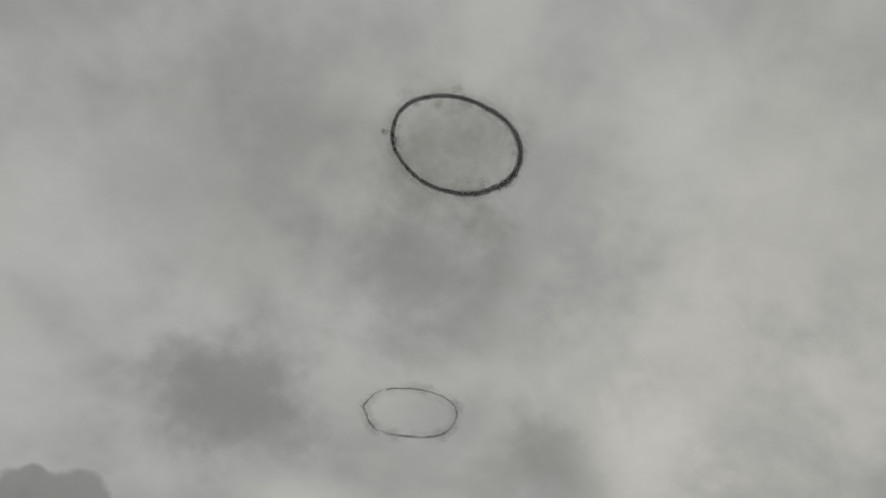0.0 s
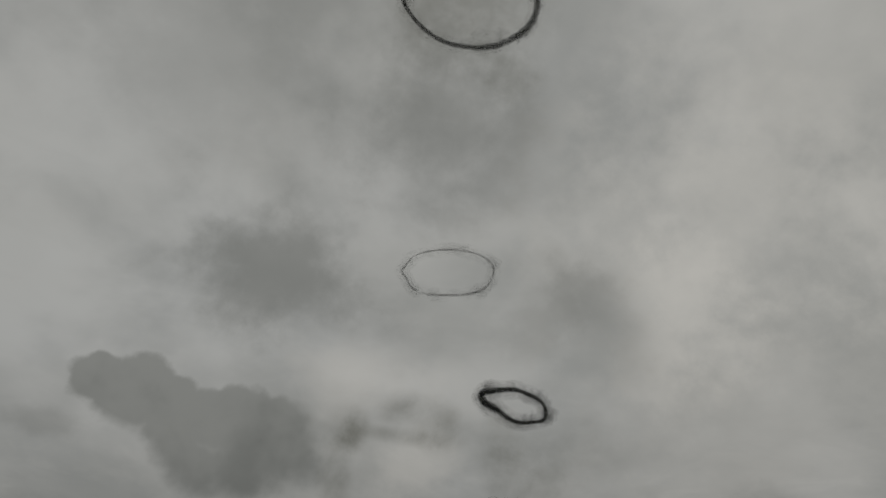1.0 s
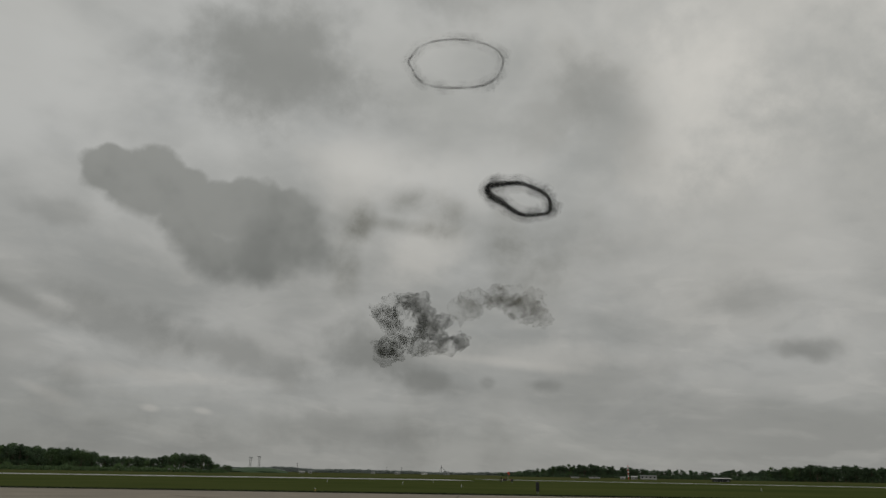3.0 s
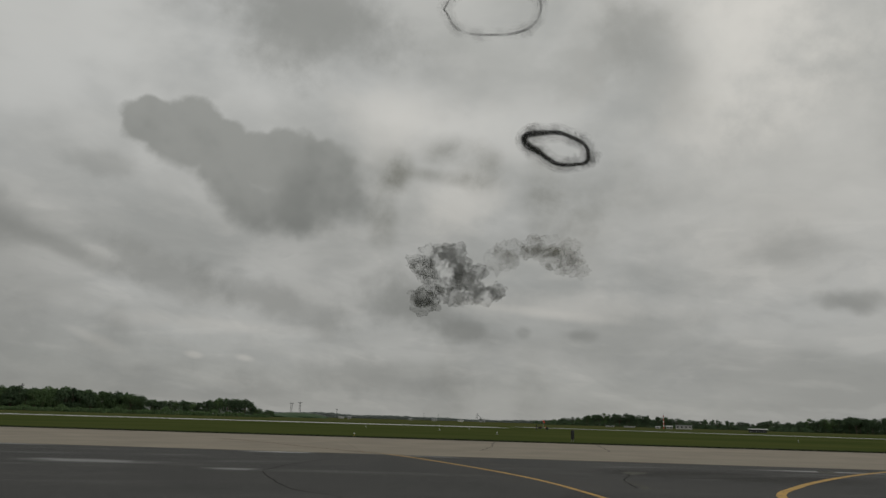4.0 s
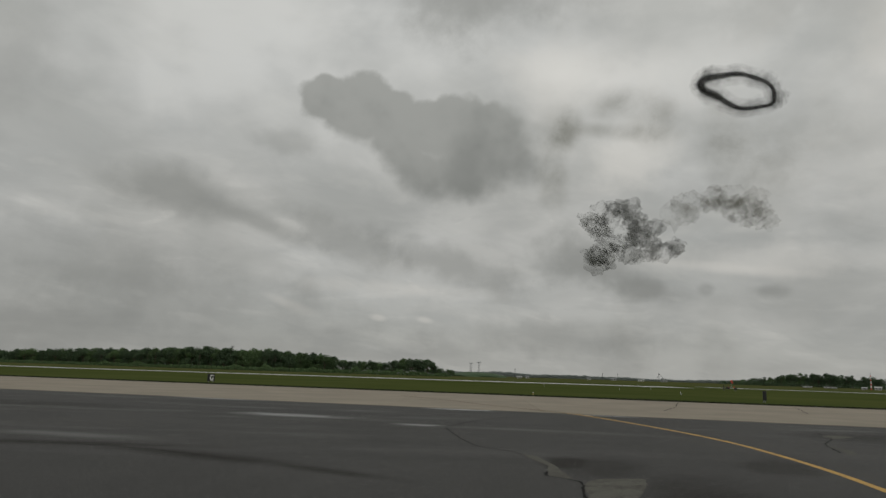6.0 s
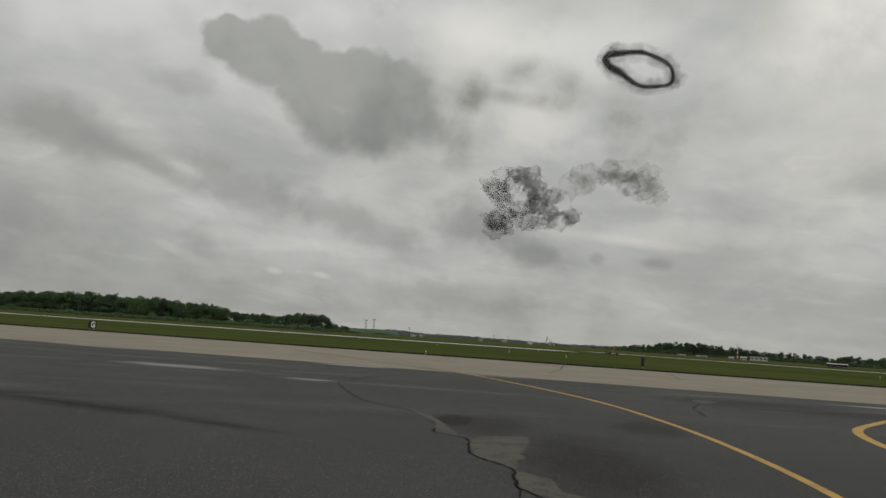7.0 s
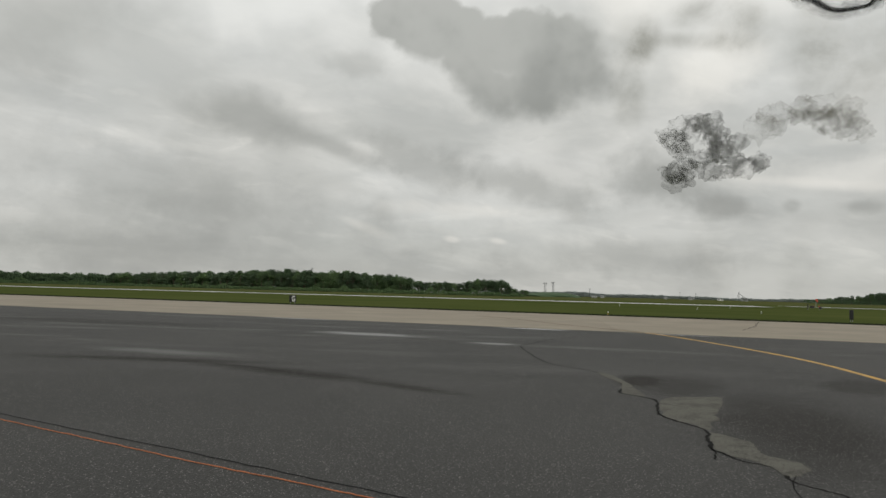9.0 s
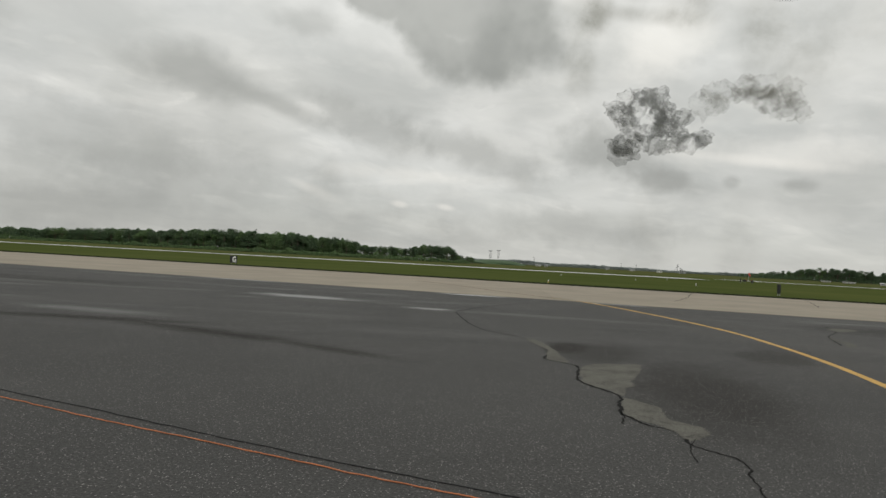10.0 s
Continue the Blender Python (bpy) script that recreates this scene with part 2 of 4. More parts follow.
def asphalt():
    m, T, b = material("worn_asphalt", 0.85, 0, 0.4)
    p = place_of(T)
    x, y, z = split(T, p)
    big = noise_of(T, p, 0.16, 5, 0.55, 0.6)
    mid = noise_of(T, p, 0.9, 5, 0.6)
    streak = noise_of(T, joined(T, x * 0.12 + y * 0.03, y * 0.5, 0.0), 1.0, 5, 0.6, 0.4)
    stone = noise_of(T, p, 38.0, 3, 0.75)
    cell = T.nodes.new("ShaderNodeTexVoronoi")
    cell.inputs["Scale"].default_value = 62.0
    feed(T, cell.inputs["Vector"], p)
    lot = split(T, Sock(T, cell.outputs["Color"]))[0]
    fleck = lot.ramp(0.82, 0.95) * Sock(T, cell.outputs["Distance"]).ramp(0.48, 0.26)
    base = mixed(T, big.ramp(0.36, 0.64), (0.024, 0.0238, 0.0228), (0.040, 0.0392, 0.0375))
    base = mixed(T, mid.ramp(0.35, 0.75) * 0.4, base, (0.027, 0.026, 0.0245))
    # dark stains and old seams
    stain = spot(T, x, y, 3.15, 10.2, 0.95, 2.7, -8, 0.6, mid, 1.2) * 0.62
    stain = stain.max(spot(T, x, y, 1.75, 14.7, 0.45, 1.0, -10, 0.5, mid, 1.0) * 0.8)
    stain = stain.max(spot(T, x, y, 2.3, 14.2, 0.7, 1.6, -10, 0.6, mid, 1.0) * 0.5)
    stain = stain.max(spot(T, x, y, 14.5, 24.0, 4.0, 2.2, -20, 0.35, mid, 0.8) * 0.45)
    stain = stain.max(spot(T, x, y, 5.9, 15.2, 0.7, 1.4, -15, 0.35, mid, 1.0) * 0.45)
    stain = stain.max(spot(T, x, y, -8.6, 14.95, 2.6, 0.4, 4, 0.8, mid, 1.0) * 0.75)
    stain = stain.max(spot(T, x, y, -5.2, 13.8, 2.3, 0.42, -25, 0.8, mid, 1.0) * 0.75)
    stain = stain.max(spot(T, x, y, -2.6, 12.4, 1.4, 0.25, -32, 0.7, mid, 0.8) * 0.7)
    stain = stain.max(spot(T, x, y, -19.5, 29.0, 6.0, 1.6, -10, 0.5, mid, 1.0) * 0.45)
    base = mixed(T, stone.ramp(0.5, 0.62) * 0.75, base, (0.062, 0.061, 0.058))
    base = mixed(T, stone.ramp(0.48, 0.37) * 0.85, base, (0.012, 0.012, 0.0115))
    base = mixed(T, stain, base, (0.0135, 0.0118, 0.0098))
    feed(T, b.inputs["Specular IOR Level"], 0.4 - stain * 0.3)
    base = mixed(T, fleck, base, (0.25, 0.243, 0.23))
    feed(T, b.inputs["Base Color"], base)
    # damp, smoother areas that mirror the sky
    damp = streak.ramp(0.5, 0.72) * y.ramp(9.0, 22.0) * 0.35
    damp = damp.max(spot(T, x, y, -6.6, 26.6, 2.0, 0.9, -12, 0.7, mid, 1.4) * 0.8)
    damp = damp.max(spot(T, x, y, -13.5, 38.6, 2.6, 0.8, -14, 0.7, mid, 1.0) * 0.8)
    damp = damp.max(spot(T, x, y, -0.8, 35.2, 1.6, 0.6, -14, 0.5, mid, 1.0))
    damp = damp.max(spot(T, x, y, -1.9, 23.8, 0.8, 0.5, -14, 0.7, mid, 1.0) * 0.8)
    damp = damp.max(spot(T, x, y, 5.6, 33.7, 1.3, 0.35, -14, 0.6, mid, 1.0) * 0.9)
    damp = damp.max(spot(T, x, y, 20.8, 27.6, 2.5, 0.5, -14, 0.6, mid, 1.0) * 0.8)
    damp = damp.max(spot(T, x, y, -9.3, 16.8, 2.0, 0.5, -14, 0.8, mid, 1.0) * 0.45)
    feed(T, b.inputs["Roughness"], 0.86 - damp * 0.68)
    relief(T, b, stone * (1.0 - damp * 0.9) + mid * 0.6, 0.6, 0.009)
    return m


def concrete():
    m, T, b = material("pale_concrete", 0.85)
    p = place_of(T)
    x, y, z = split(T, p)
    n = noise_of(T, p, 0.25, 5, 0.6, 0.3)
    g = noise_of(T, p, 14.0, 4, 0.6)
    tyre = noise_of(T, joined(T, x * 0.03, y * 0.9 + x * 0.2, 0.0), 1.0, 4, 0.6)
    base = mixed(T, n.ramp(0.3, 0.7), (0.195, 0.168, 0.127), (0.26, 0.224, 0.170))
    base = mixed(T, chance(T) * 0.35, base, (0.225, 0.195, 0.15))
    base = mixed(T, tyre.ramp(0.5, 0.75) * 0.35, base, (0.15, 0.13, 0.10))
    base = mixed(T, g.ramp(0.55, 0.75) * 0.3, base, (0.18, 0.155, 0.122))
    feed(T, b.inputs["Base Color"], base)
    relief(T, b, g, 0.3, 0.004)
    return m


def grass():
    m, T, b = material("mown_grass", 0.95, 0, 0.0)
    p = place_of(T)
    x, y, z = split(T, p)
    n = noise_of(T, p, 0.035, 5, 0.6, 0.4)
    g = noise_of(T, p, 1.3, 6, 0.65)
    rows = noise_of(T, joined(T, x * 0.01, y * 0.16 + x * 0.03, 0.0), 1.0, 4, 0.6)
    base = mixed(T, n.ramp(0.3, 0.7), (0.048, 0.064, 0.020), (0.068, 0.082, 0.028))
    base = mixed(T, g.ramp(0.45, 0.8) * 0.5, base, (0.082, 0.092, 0.026))
    base = mixed(T, rows.ramp(0.45, 0.7) * 0.5, base, (0.088, 0.094, 0.027))
    base = mixed(T, y.ramp(230.0, 420.0) * 0.5, base, (0.09, 0.09, 0.04))
    feed(T, b.inputs["Base Color"], base)
    relief(T, b, g, 0.8, 0.12)
    return m


def leaves(name, dark, light):
    m, T, b = material(name, 0.75, 0, 0.25)
    isl = Sock(T, T.nodes.new("ShaderNodeNewGeometry").outputs["Random Per Island"])
    col = mixed(T, isl, dark, light)
    col = mixed(T, chance(T) * 0.55, col, tuple(c * 0.5 for c in dark))
    feed(T, b.inputs["Base Color"], col)
    return m


def smoke(name, colour, alpha, scale, low=0.3, high=0.65, detail=5, drawn=1.0):
    """Thin smoke: each skin of it lets most of the light pass."""
    m = bpy.data.materials.new(name)
    m.use_nodes = True
    T = m.node_tree
    T.nodes.clear()
    x, y, z = split(T, place_of(T))
    thick = noise_of(T, joined(T, x, y * drawn, z), scale, detail, 0.6, 0.5).ramp(low, high) * alpha
    clear = T.nodes.new("ShaderNodeBsdfTransparent")
    dif, tra = T.nodes.new("ShaderNodeBsdfDiffuse"), T.nodes.new("ShaderNodeBsdfTranslucent")
    feed(T, dif.inputs[0], colour), feed(T, tra.inputs[0], colour)
    half, mix = T.nodes.new("ShaderNodeMixShader"), T.nodes.new("ShaderNodeMixShader")
    T.links.new(dif.outputs[0], half.inputs[1]), T.links.new(tra.outputs[0], half.inputs[2])
    feed(T, mix.inputs[0], thick)
    T.links.new(clear.outputs[0], mix.inputs[1]), T.links.new(half.outputs[0], mix.inputs[2])
    T.links.new(mix.outputs[0], T.nodes.new("ShaderNodeOutputMaterial").inputs[0])
    return m


def wet_runway():
    m, T, b = material("wet_pale_concrete", 0.3)
    p = place_of(T)
    n = noise_of(T, p, 0.05, 5, 0.6)
    feed(T, b.inputs["Base Color"], mixed(T, n.ramp(0.3, 0.7), (0.28, 0.275, 0.26), (0.40, 0.395, 0.37)))
    feed(T, b.inputs["Roughness"], n.ramp(0.35, 0.7) * 0.25 + 0.12)
    return m


ASPHALT, CONCRETE, GRASS, WET = asphalt(), concrete(), grass(), wet_runway()
JOINT = plain("joint_sealant", (0.03, 0.028, 0.025), 0.9)


def worn_paint():
    m, T, b = material("worn_yellow_paint", 0.75)
    p = place_of(T)
    n = noise_of(T, p, 1.2, 5, 0.65)
    g = noise_of(T, p, 30.0, 4, 0.7)
    base = mixed(T, n.ramp(0.35, 0.7), (0.50, 0.30, 0.06), (0.40, 0.24, 0.06))
    base = mixed(T, (g * 0.7 + n * 0.3).ramp(0.5, 0.62) * 0.55, base, (0.10, 0.075, 0.045))
    feed(T, b.inputs["Base Color"], base)
    return m


YELLOW = worn_paint()
# near-black colour stands in for the shade down inside the cracks
CRACK = plain("crack_shade", (0.006, 0.0058, 0.0055), 0.95, 0, 0.4, 8.0)
CRACK.node_tree.nodes["Principled BSDF"].inputs["Specular IOR Level"].default_value = 0.15


def spalled():
    m, T, b = material("spalled_aggregate", 0.95, 0, 0.2)
    p = place_of(T)
    n = noise_of(T, p, 2.6, 6, 0.7, 0.5)
    g = noise_of(T, p, 45.0, 3, 0.7)
    base = mixed(T, n.ramp(0.36, 0.56), (0.05, 0.048, 0.042), (0.098, 0.096, 0.082))
    base = mixed(T, g.ramp(0.42, 0.62) * 0.6, base, (0.13, 0.128, 0.11))
    base = mixed(T, g.ramp(0.47, 0.36) * 0.7, base, (0.04, 0.038, 0.034))
    feed(T, b.inputs["Base Color"], base)
    relief(T, b, g + n, 0.6, 0.01)
    return m


SPALL = spalled()
ORANGE = plain("orange_rubber", (0.42, 0.135, 0.05), 0.6, 0, 0.25)
BLACK = plain("black_rubber", (0.012, 0.012, 0.012), 0.55, 0, 0.2)
SIGN_BLACK = plain("black_sign_face", (0.012, 0.012, 0.013), 0.5, 0, 0.2)
WHITE = plain("white_paint", (0.78, 0.78, 0.76), 0.6, 0, 0.08)
RED = plain("red_paint", (0.55, 0.07, 0.04), 0.6, 0, 0.15)
STEEL = plain("galvanised_steel", (0.30, 0.31, 0.31), 0.5, 0.6, 0.15)
DARK_STEEL = plain("weathered_steel", (0.10, 0.11, 0.11), 0.7, 0.2, 0.2)
ROOF = plain("grey_roofing", (0.25, 0.26, 0.27), 0.7, 0, 0.15)
PALE = plain("dusty_pale_paint", (0.42, 0.42, 0.41), 0.7, 0, 0.12)
PANE = plain("dark_window_glass", (0.03, 0.035, 0.04), 0.12)
BARK = plain("bark", (0.10, 0.075, 0.055), 0.95, 0, 0.35)
LEAF_DARK = leaves("dark_leaves", (0.05, 0.085, 0.045), (0.09, 0.14, 0.065))
LEAF_FRESH = leaves("fresh_leaves", (0.065, 0.115, 0.045), (0.115, 0.18, 0.065))
# skyline leaves: distance haze painted in as a paler, greyer green
LEAF_HAZED = leaves("hazed_leaves", (0.19, 0.22, 0.21), (0.25, 0.28, 0.26))
# blades far darker than the grass: the verge's shade painted into their colour
BLADE_SHADED = leaves("shaded_grass_blades", (0.008, 0.014, 0.003), (0.025, 0.036, 0.007))

# ======================= mesh helpers =======================


def mesh_object(name, verts, faces, mat, parent=None, smooth=False):
    me = bpy.data.meshes.new(name)
    me.from_pydata(verts, [], faces)
    me.materials.append(mat)
    if smooth:
        me.polygons.foreach_set("use_smooth", [True] * len(me.polygons))
    me.update()
    ob = new(name, me)
    ob.parent = parent
    return ob


def part(name, bm, mat, parent, label=""):
    me = bpy.data.meshes.new(name)
    bm.to_mesh(me)
    bm.free()
    me.materials.append(mat)
    ob = new(name, me)
    ob.parent = parent
    return tagged(ob, label) if label else ob


def box(x0, x1, y0, y1, z0, z1, bevel=0.0):
    bm = bmesh.new()
    bmesh.ops.create_cube(bm, size=1, matrix=Matrix.LocRotScale(((x0 + x1) / 2, (y0 + y1) / 2, (z0 + z1) / 2), None, (x1 - x0, y1 - y0, z1 - z0)))
    if bevel:
        bmesh.ops.bevel(bm, geom=bm.edges[:], offset=bevel, segments=2, profile=0.5, affect="EDGES")
    return bm


def rod(a, b, r0, r1=None, sides=8, bm=None):
    bm = bm or bmesh.new()
    a, b = Vector(a), Vector(b)
    m = Matrix.Translation((a + b) / 2) @ (b - a).to_track_quat("Z", "Y").to_matrix().to_4x4()
    bmesh.ops.create_cone(bm, cap_ends=True, segments=sides, radius1=r0, radius2=r0 if r1 is None else r1, depth=(b - a).length, matrix=m)
    return bm


def thing(name, x, y, z=0.0, turn=0.0, label="", category="", group=""):
    ob = new(name)
    ob.matrix_world = pose(x, y, z, 0, 0, turn)
    return tagged(ob, label, category, group)


def spline(points, steps):
    """A smooth way through a few points (Catmull-Rom)."""
    P = [Vector(p) for p in points]
    P = [P[0] * 2 - P[1], *P, P[-1] * 2 - P[-2]]
    out = []
    for i in range(1, len(P) - 2):
        for k in range(steps):
            t = k / steps
            a, b, c, d = P[i - 1:i + 3]
            out.append(0.5 * (2 * b + (c - a) * t + (2 * a - 5 * b + 4 * c - d) * t * t + (3 * b - a - 3 * c + d) * t ** 3))
    return out + [P[-2]]


def ribbon(name, way, width, z, mat, parent=None, rag=0.0, seed=0):
    verts, faces = [], []
    for i, p in enumerate(way):
        d = (way[min(i + 1, len(way) - 1)] - way[max(i - 1, 0)]).normalized()
        side = Vector((-d.y, d.x, 0))
        w = width(i / (len(way) - 1)) if callable(width) else width
        for s in (-1, 1):
            k = w / 2 * (1 + rag * noise.noise((p.x * 3.1 + s * 7 + seed, p.y * 3.1, s)))
            verts.append((p.x + side.x * s * k, p.y + side.y * s * k, z))
        if i:
            faces.append((2 * i - 2, 2 * i - 1, 2 * i + 1, 2 * i))
    return mesh_object(name, verts, faces, mat, parent)


# ======================= ground =======================
SLOPE = -0.23                     # the taxiway runs a little towards the viewer on the right
NEAR, FAR = 35.8, 64.4
rings = [0, 30, 60, 100, 160, 260, 450, 800, 1500, 2600, 4600]
verts, faces, SIDES = [(0, 0, -0.02)], [], 96
for r in rings[1:]:
    for k in range(SIDES):
        a = 2 * math.pi * k / SIDES
        verts.append((r * math.cos(a), r * math.sin(a), -0.02))
for k in range(SIDES):
    faces.append((0, 1 + k, 1 + (k + 1) % SIDES))
for j in range(len(rings) - 2):
    for k in range(SIDES):
        a, b = 1 + j * SIDES + k, 1 + j * SIDES + (k + 1) % SIDES
        faces.append((a, a + SIDES, b + SIDES, b))
tagged(mesh_object("ground", verts, faces, GRASS), "flat mown green grass airfield reaching the horizon", "ground", kind="structure")


def strip(name, x0, x1, near, far, slope, z, mat, thick=0.15):
    bm = bmesh.new()
    c = [(x0, near + slope * x0), (x1, near + slope * x1), (x1, far + slope * x1), (x0, far + slope * x0)]
    top = [bm.verts.new((x, y, z)) for x, y in c]
    low = [bm.verts.new((x, y, z - thick)) for x, y in c]
    bm.faces.new(top)
    for i in range(4):
        bm.faces.new((top[i], low[i], low[(i + 1) % 4], top[(i + 1) % 4]))
    return part(name, bm, mat, None)


apron = tagged(strip("pavement_apron", -160, 160, -90, NEAR - 0.2, SLOPE, 0.0, ASPHALT), "worn dark grey asphalt apron with damp streaks", "pavement", kind="structure")
taxiway = tagged(strip("road_taxiway", -260, 200, NEAR - 0.18, FAR, SLOPE, -0.012, JOINT), "pale beige concrete taxiway of large slabs", "taxiway", kind="structure")
runway = tagged(strip("road_runway", -700, 56, 202, 226, -0.06, 0.04, WET, 0.3), "long pale concrete runway beyond the grass", "runway", kind="structure")
link = tagged(strip("road_far_taxiway", 75, 330, 318, 336, -0.96, 0.03, WET, 0.3), "distant pale taxiway across the field", "taxiway", kind="structure")

# ======================= smoke =======================


def towards(bearing_deg, height_deg, distance):
    b, h = radians(bearing_deg), radians(height_deg)
    return Vector((math.sin(b) * math.cos(h), math.cos(b) * math.cos(h), math.sin(h))) * distance + Vector((0, 0, 1.6))


def tube_ring(name, shape, thick, skins, mat, parent, n=160, sides=12):
    """Skins of smoke round a closed way; shape(a) gives the place and thick(a) the radius."""
    verts, faces = [], []
    for f in skins:
        start = len(verts)
        for i in range(n):
            a = 2 * math.pi * i / n
            p, q = shape(a), shape(a + 0.01)
            d = (q - p).normalized()
            u = d.cross(Vector((0, 0, 1))).normalized()
            v = u.cross(d)
            for k in range(sides):
                b = 2 * math.pi * k / sides
                r = thick(a) * f * (1 + 0.25 * noise.noise(p * 0.25 + Vector((math.cos(b), math.sin(b), f)) * 0.7))
                verts.append(p + (u * math.cos(b) + v * math.sin(b)) * r)
        for i in range(n):
            for k in range(sides):
                j, l = (i + 1) % n, (k + 1) % sides
                faces.append((start + i * sides + k, start + j * sides + k, start + j * sides + l, start + i * sides + l))
    return mesh_object(name, verts, faces, mat, parent, True)


def ball():
    ico = bmesh.new()
    bmesh.ops.create_icosphere(ico, subdivisions=3, radius=1)
    found = [v.co.copy() for v in ico.verts], [[v.index for v in f.verts] for f in ico.faces]
    ico.free()
    return found


BALL = ball()


def billows(name, lobes, skins, mat, parent, rough=0.35, freq=1.3):
    """Heaped lobes of smoke: (x, y, z, rx, ry, rz) each, with several thin skins."""
    base, tri = BALL
    for x, y, z, rx, ry, rz in lobes:
        verts, faces = [], []
        for f in skins:
            start = len(verts)
            for c in base:
                k = f * (1 + rough * noise.fractal(c * freq + Vector((x, y, z)) * 0.37 + Vector((f, f, f)), 1.0, 2.0, 4))
                verts.append((c.x * rx * k, c.y * ry * k, c.z * rz * k))
            faces += [[start + i for i in t] for t in tri]
        ob = mesh_object(name, verts, faces, mat, parent, True)
        ob.location = (x, y, z)


BASE = 260.0      # metres over the ground from the viewer to the column of smoke


def ring_thing(name, bearing_deg, height_deg, label):
    d = BASE / math.cos(radians(height_deg))
    c = towards(bearing_deg, height_deg, d)
    ob = thing(name, c.x, c.y, c.z, -bearing_deg, label, "smoke ring", "smoke rings")
    return ob, d


RING_SMOKE = smoke("ring_smoke", (0.17, 0.172, 0.176), 0.2, 0.12, 0.1, 0.5)
RING_THIN = smoke("thin_ring_smoke", (0.2, 0.202, 0.2), 0.15, 0.12, 0.2, 0.6)
RING_BLACK = smoke("dense_ring_smoke", (0.09, 0.092, 0.092), 0.17, 0.12, 0.0, 0.4)
FRINGE = smoke("smoke_fringe", (0.24, 0.244, 0.24), 0.11, 0.2, 0.40, 0.68, 6)
FRINGE_SOFT = smoke("soft_smoke_fringe", (0.26, 0.264, 0.26), 0.06, 0.13, 0.42, 0.7, 6)

HALO = smoke("ring_haze", (0.2, 0.202, 0.2), 0.085, 0.22, 0.25, 0.7, 6)
HALO_THIN = smoke("thin_ring_haze", (0.24, 0.244, 0.24), 0.045, 0.09, 0.36, 0.7, 6)

# the high ring
ring, d = ring_thing("smoke_ring", 16.3, 51.65, "wide dark smoke ring hanging high under the clouds")
R = d * 0.0850


def high_shape(a):
    k = 1 + 0.025 * math.cos(2 * a + 0.6) + 0.012 * math.cos(3 * a + 1.0) + 0.006 * math.sin(7 * a)
    return Vector((math.cos(a) * R * k, math.sin(a) * R * k * 0.985, -8.0 * math.cos(a + 0.1)))


tube_ring("core", high_shape, lambda a: R * (0.034 + 0.016 * math.cos((a - 0.5) / 2) ** 8), (1.15, 0.95, 0.75, 0.55, 0.35), RING_SMOKE, ring)
tube_ring("haze", high_shape, lambda a: R * 0.13, (1.0, 0.8, 0.62, 0.45), HALO_THIN, ring)
random.seed(5)
lobes = []
for k in range(20):
    a = random.uniform(0, 2 * math.pi)
    p = high_shape(a) * random.uniform(0.85, 1.12)
    s = R * random.uniform(0.08, 0.2)
    lobes.append((p.x, p.y, p.z + random.uniform(-4, 6), s, s, s * 0.8))
billows("fringe", lobes, (1.0, 0.75, 0.5), FRINGE_SOFT, ring, 0.5)
lobes = [(*(high_shape(0.35 + 0.13 * k) * 1.03), R * 0.09, R * 0.09, R * 0.07) for k in range(4)] + [(*(high_shape(3.0 + 0.08 * k) * (0.9 + 0.1 * k)), R * 0.09, R * 0.08, R * 0.06) for k in range(3)]
billows("wisp", lobes, (1.0, 0.8, 0.6, 0.4), FRINGE, ring, 0.6, 1.8)

# the faint thin ring
ring2, d = ring_thing("smoke_ring", 14.3, 31.0, "faint thin grey smoke ring breaking up")
R2 = d * 0.0628


def thin_shape(a):
    k = 0.98 - 0.035 * math.cos(3 * a + 0.5) + 0.012 * math.cos(5 * a + 1) + 0.03 * math.cos(4 * a + 3.0) + 0.07 * math.exp(-((a - 3.2) / 0.17) ** 2)
    return Vector((math.cos(a) * R2 * k, math.sin(a) * R2 * k, R2 * 0.05 * math.sin(2 * a + 0.4)))


tube_ring("core", thin_shape, lambda a: R2 * (0.022 + 0.012 * (0.5 + 0.5 * math.sin(a))), (1.0, 0.7, 0.4), RING_THIN, ring2)
tube_ring("haze", thin_shape, lambda a: R2 * 0.16, (1.0, 0.8, 0.6, 0.4), HALO_THIN, ring2)
lobes = []
for k in range(8):
    p = thin_shape(random.uniform(0, 2 * math.pi)) * random.uniform(0.9, 1.15)
    s = R2 * random.uniform(0.1, 0.22)
    lobes.append((p.x, p.y, p.z, s, s, s * 0.8))
billows("fringe", lobes, (1.0, 0.6), FRINGE_SOFT, ring2, 0.5)

# the dense low ring
ring3, d = ring_thing("smoke_ring", 19.4, 20.9, "small dense black smoke ring, thick on one side")
R3 = d * 0.0405


def dense_shape(a):
    x = math.cos(a) * R3 * (1 + 0.04 * math.cos(2 * a))
    v = math.sin(a) * R3 * (0.93 + 0.27 * math.cos(a)) * (1 + 0.05 * math.sin(3 * a))
    return Vector((x, -v, -0.30 * x + 0.17 * v + R3 * 0.03 * math.sin(5 * a)))


tube_ring("core", dense_shape, lambda a: R3 * (0.05 + 0.055 * (0.5 - 0.5 * math.cos(a)) ** 2), (1.3, 1.15, 1.02, 0.9, 0.78, 0.66, 0.54, 0.42, 0.3), RING_BLACK, ring3)
tube_ring("haze", dense_shape, lambda a: R3 * (0.26 + 0.1 * (0.5 - 0.5 * math.cos(a))), (1.0, 0.85, 0.7, 0.56, 0.43), HALO, ring3)
lobes = []
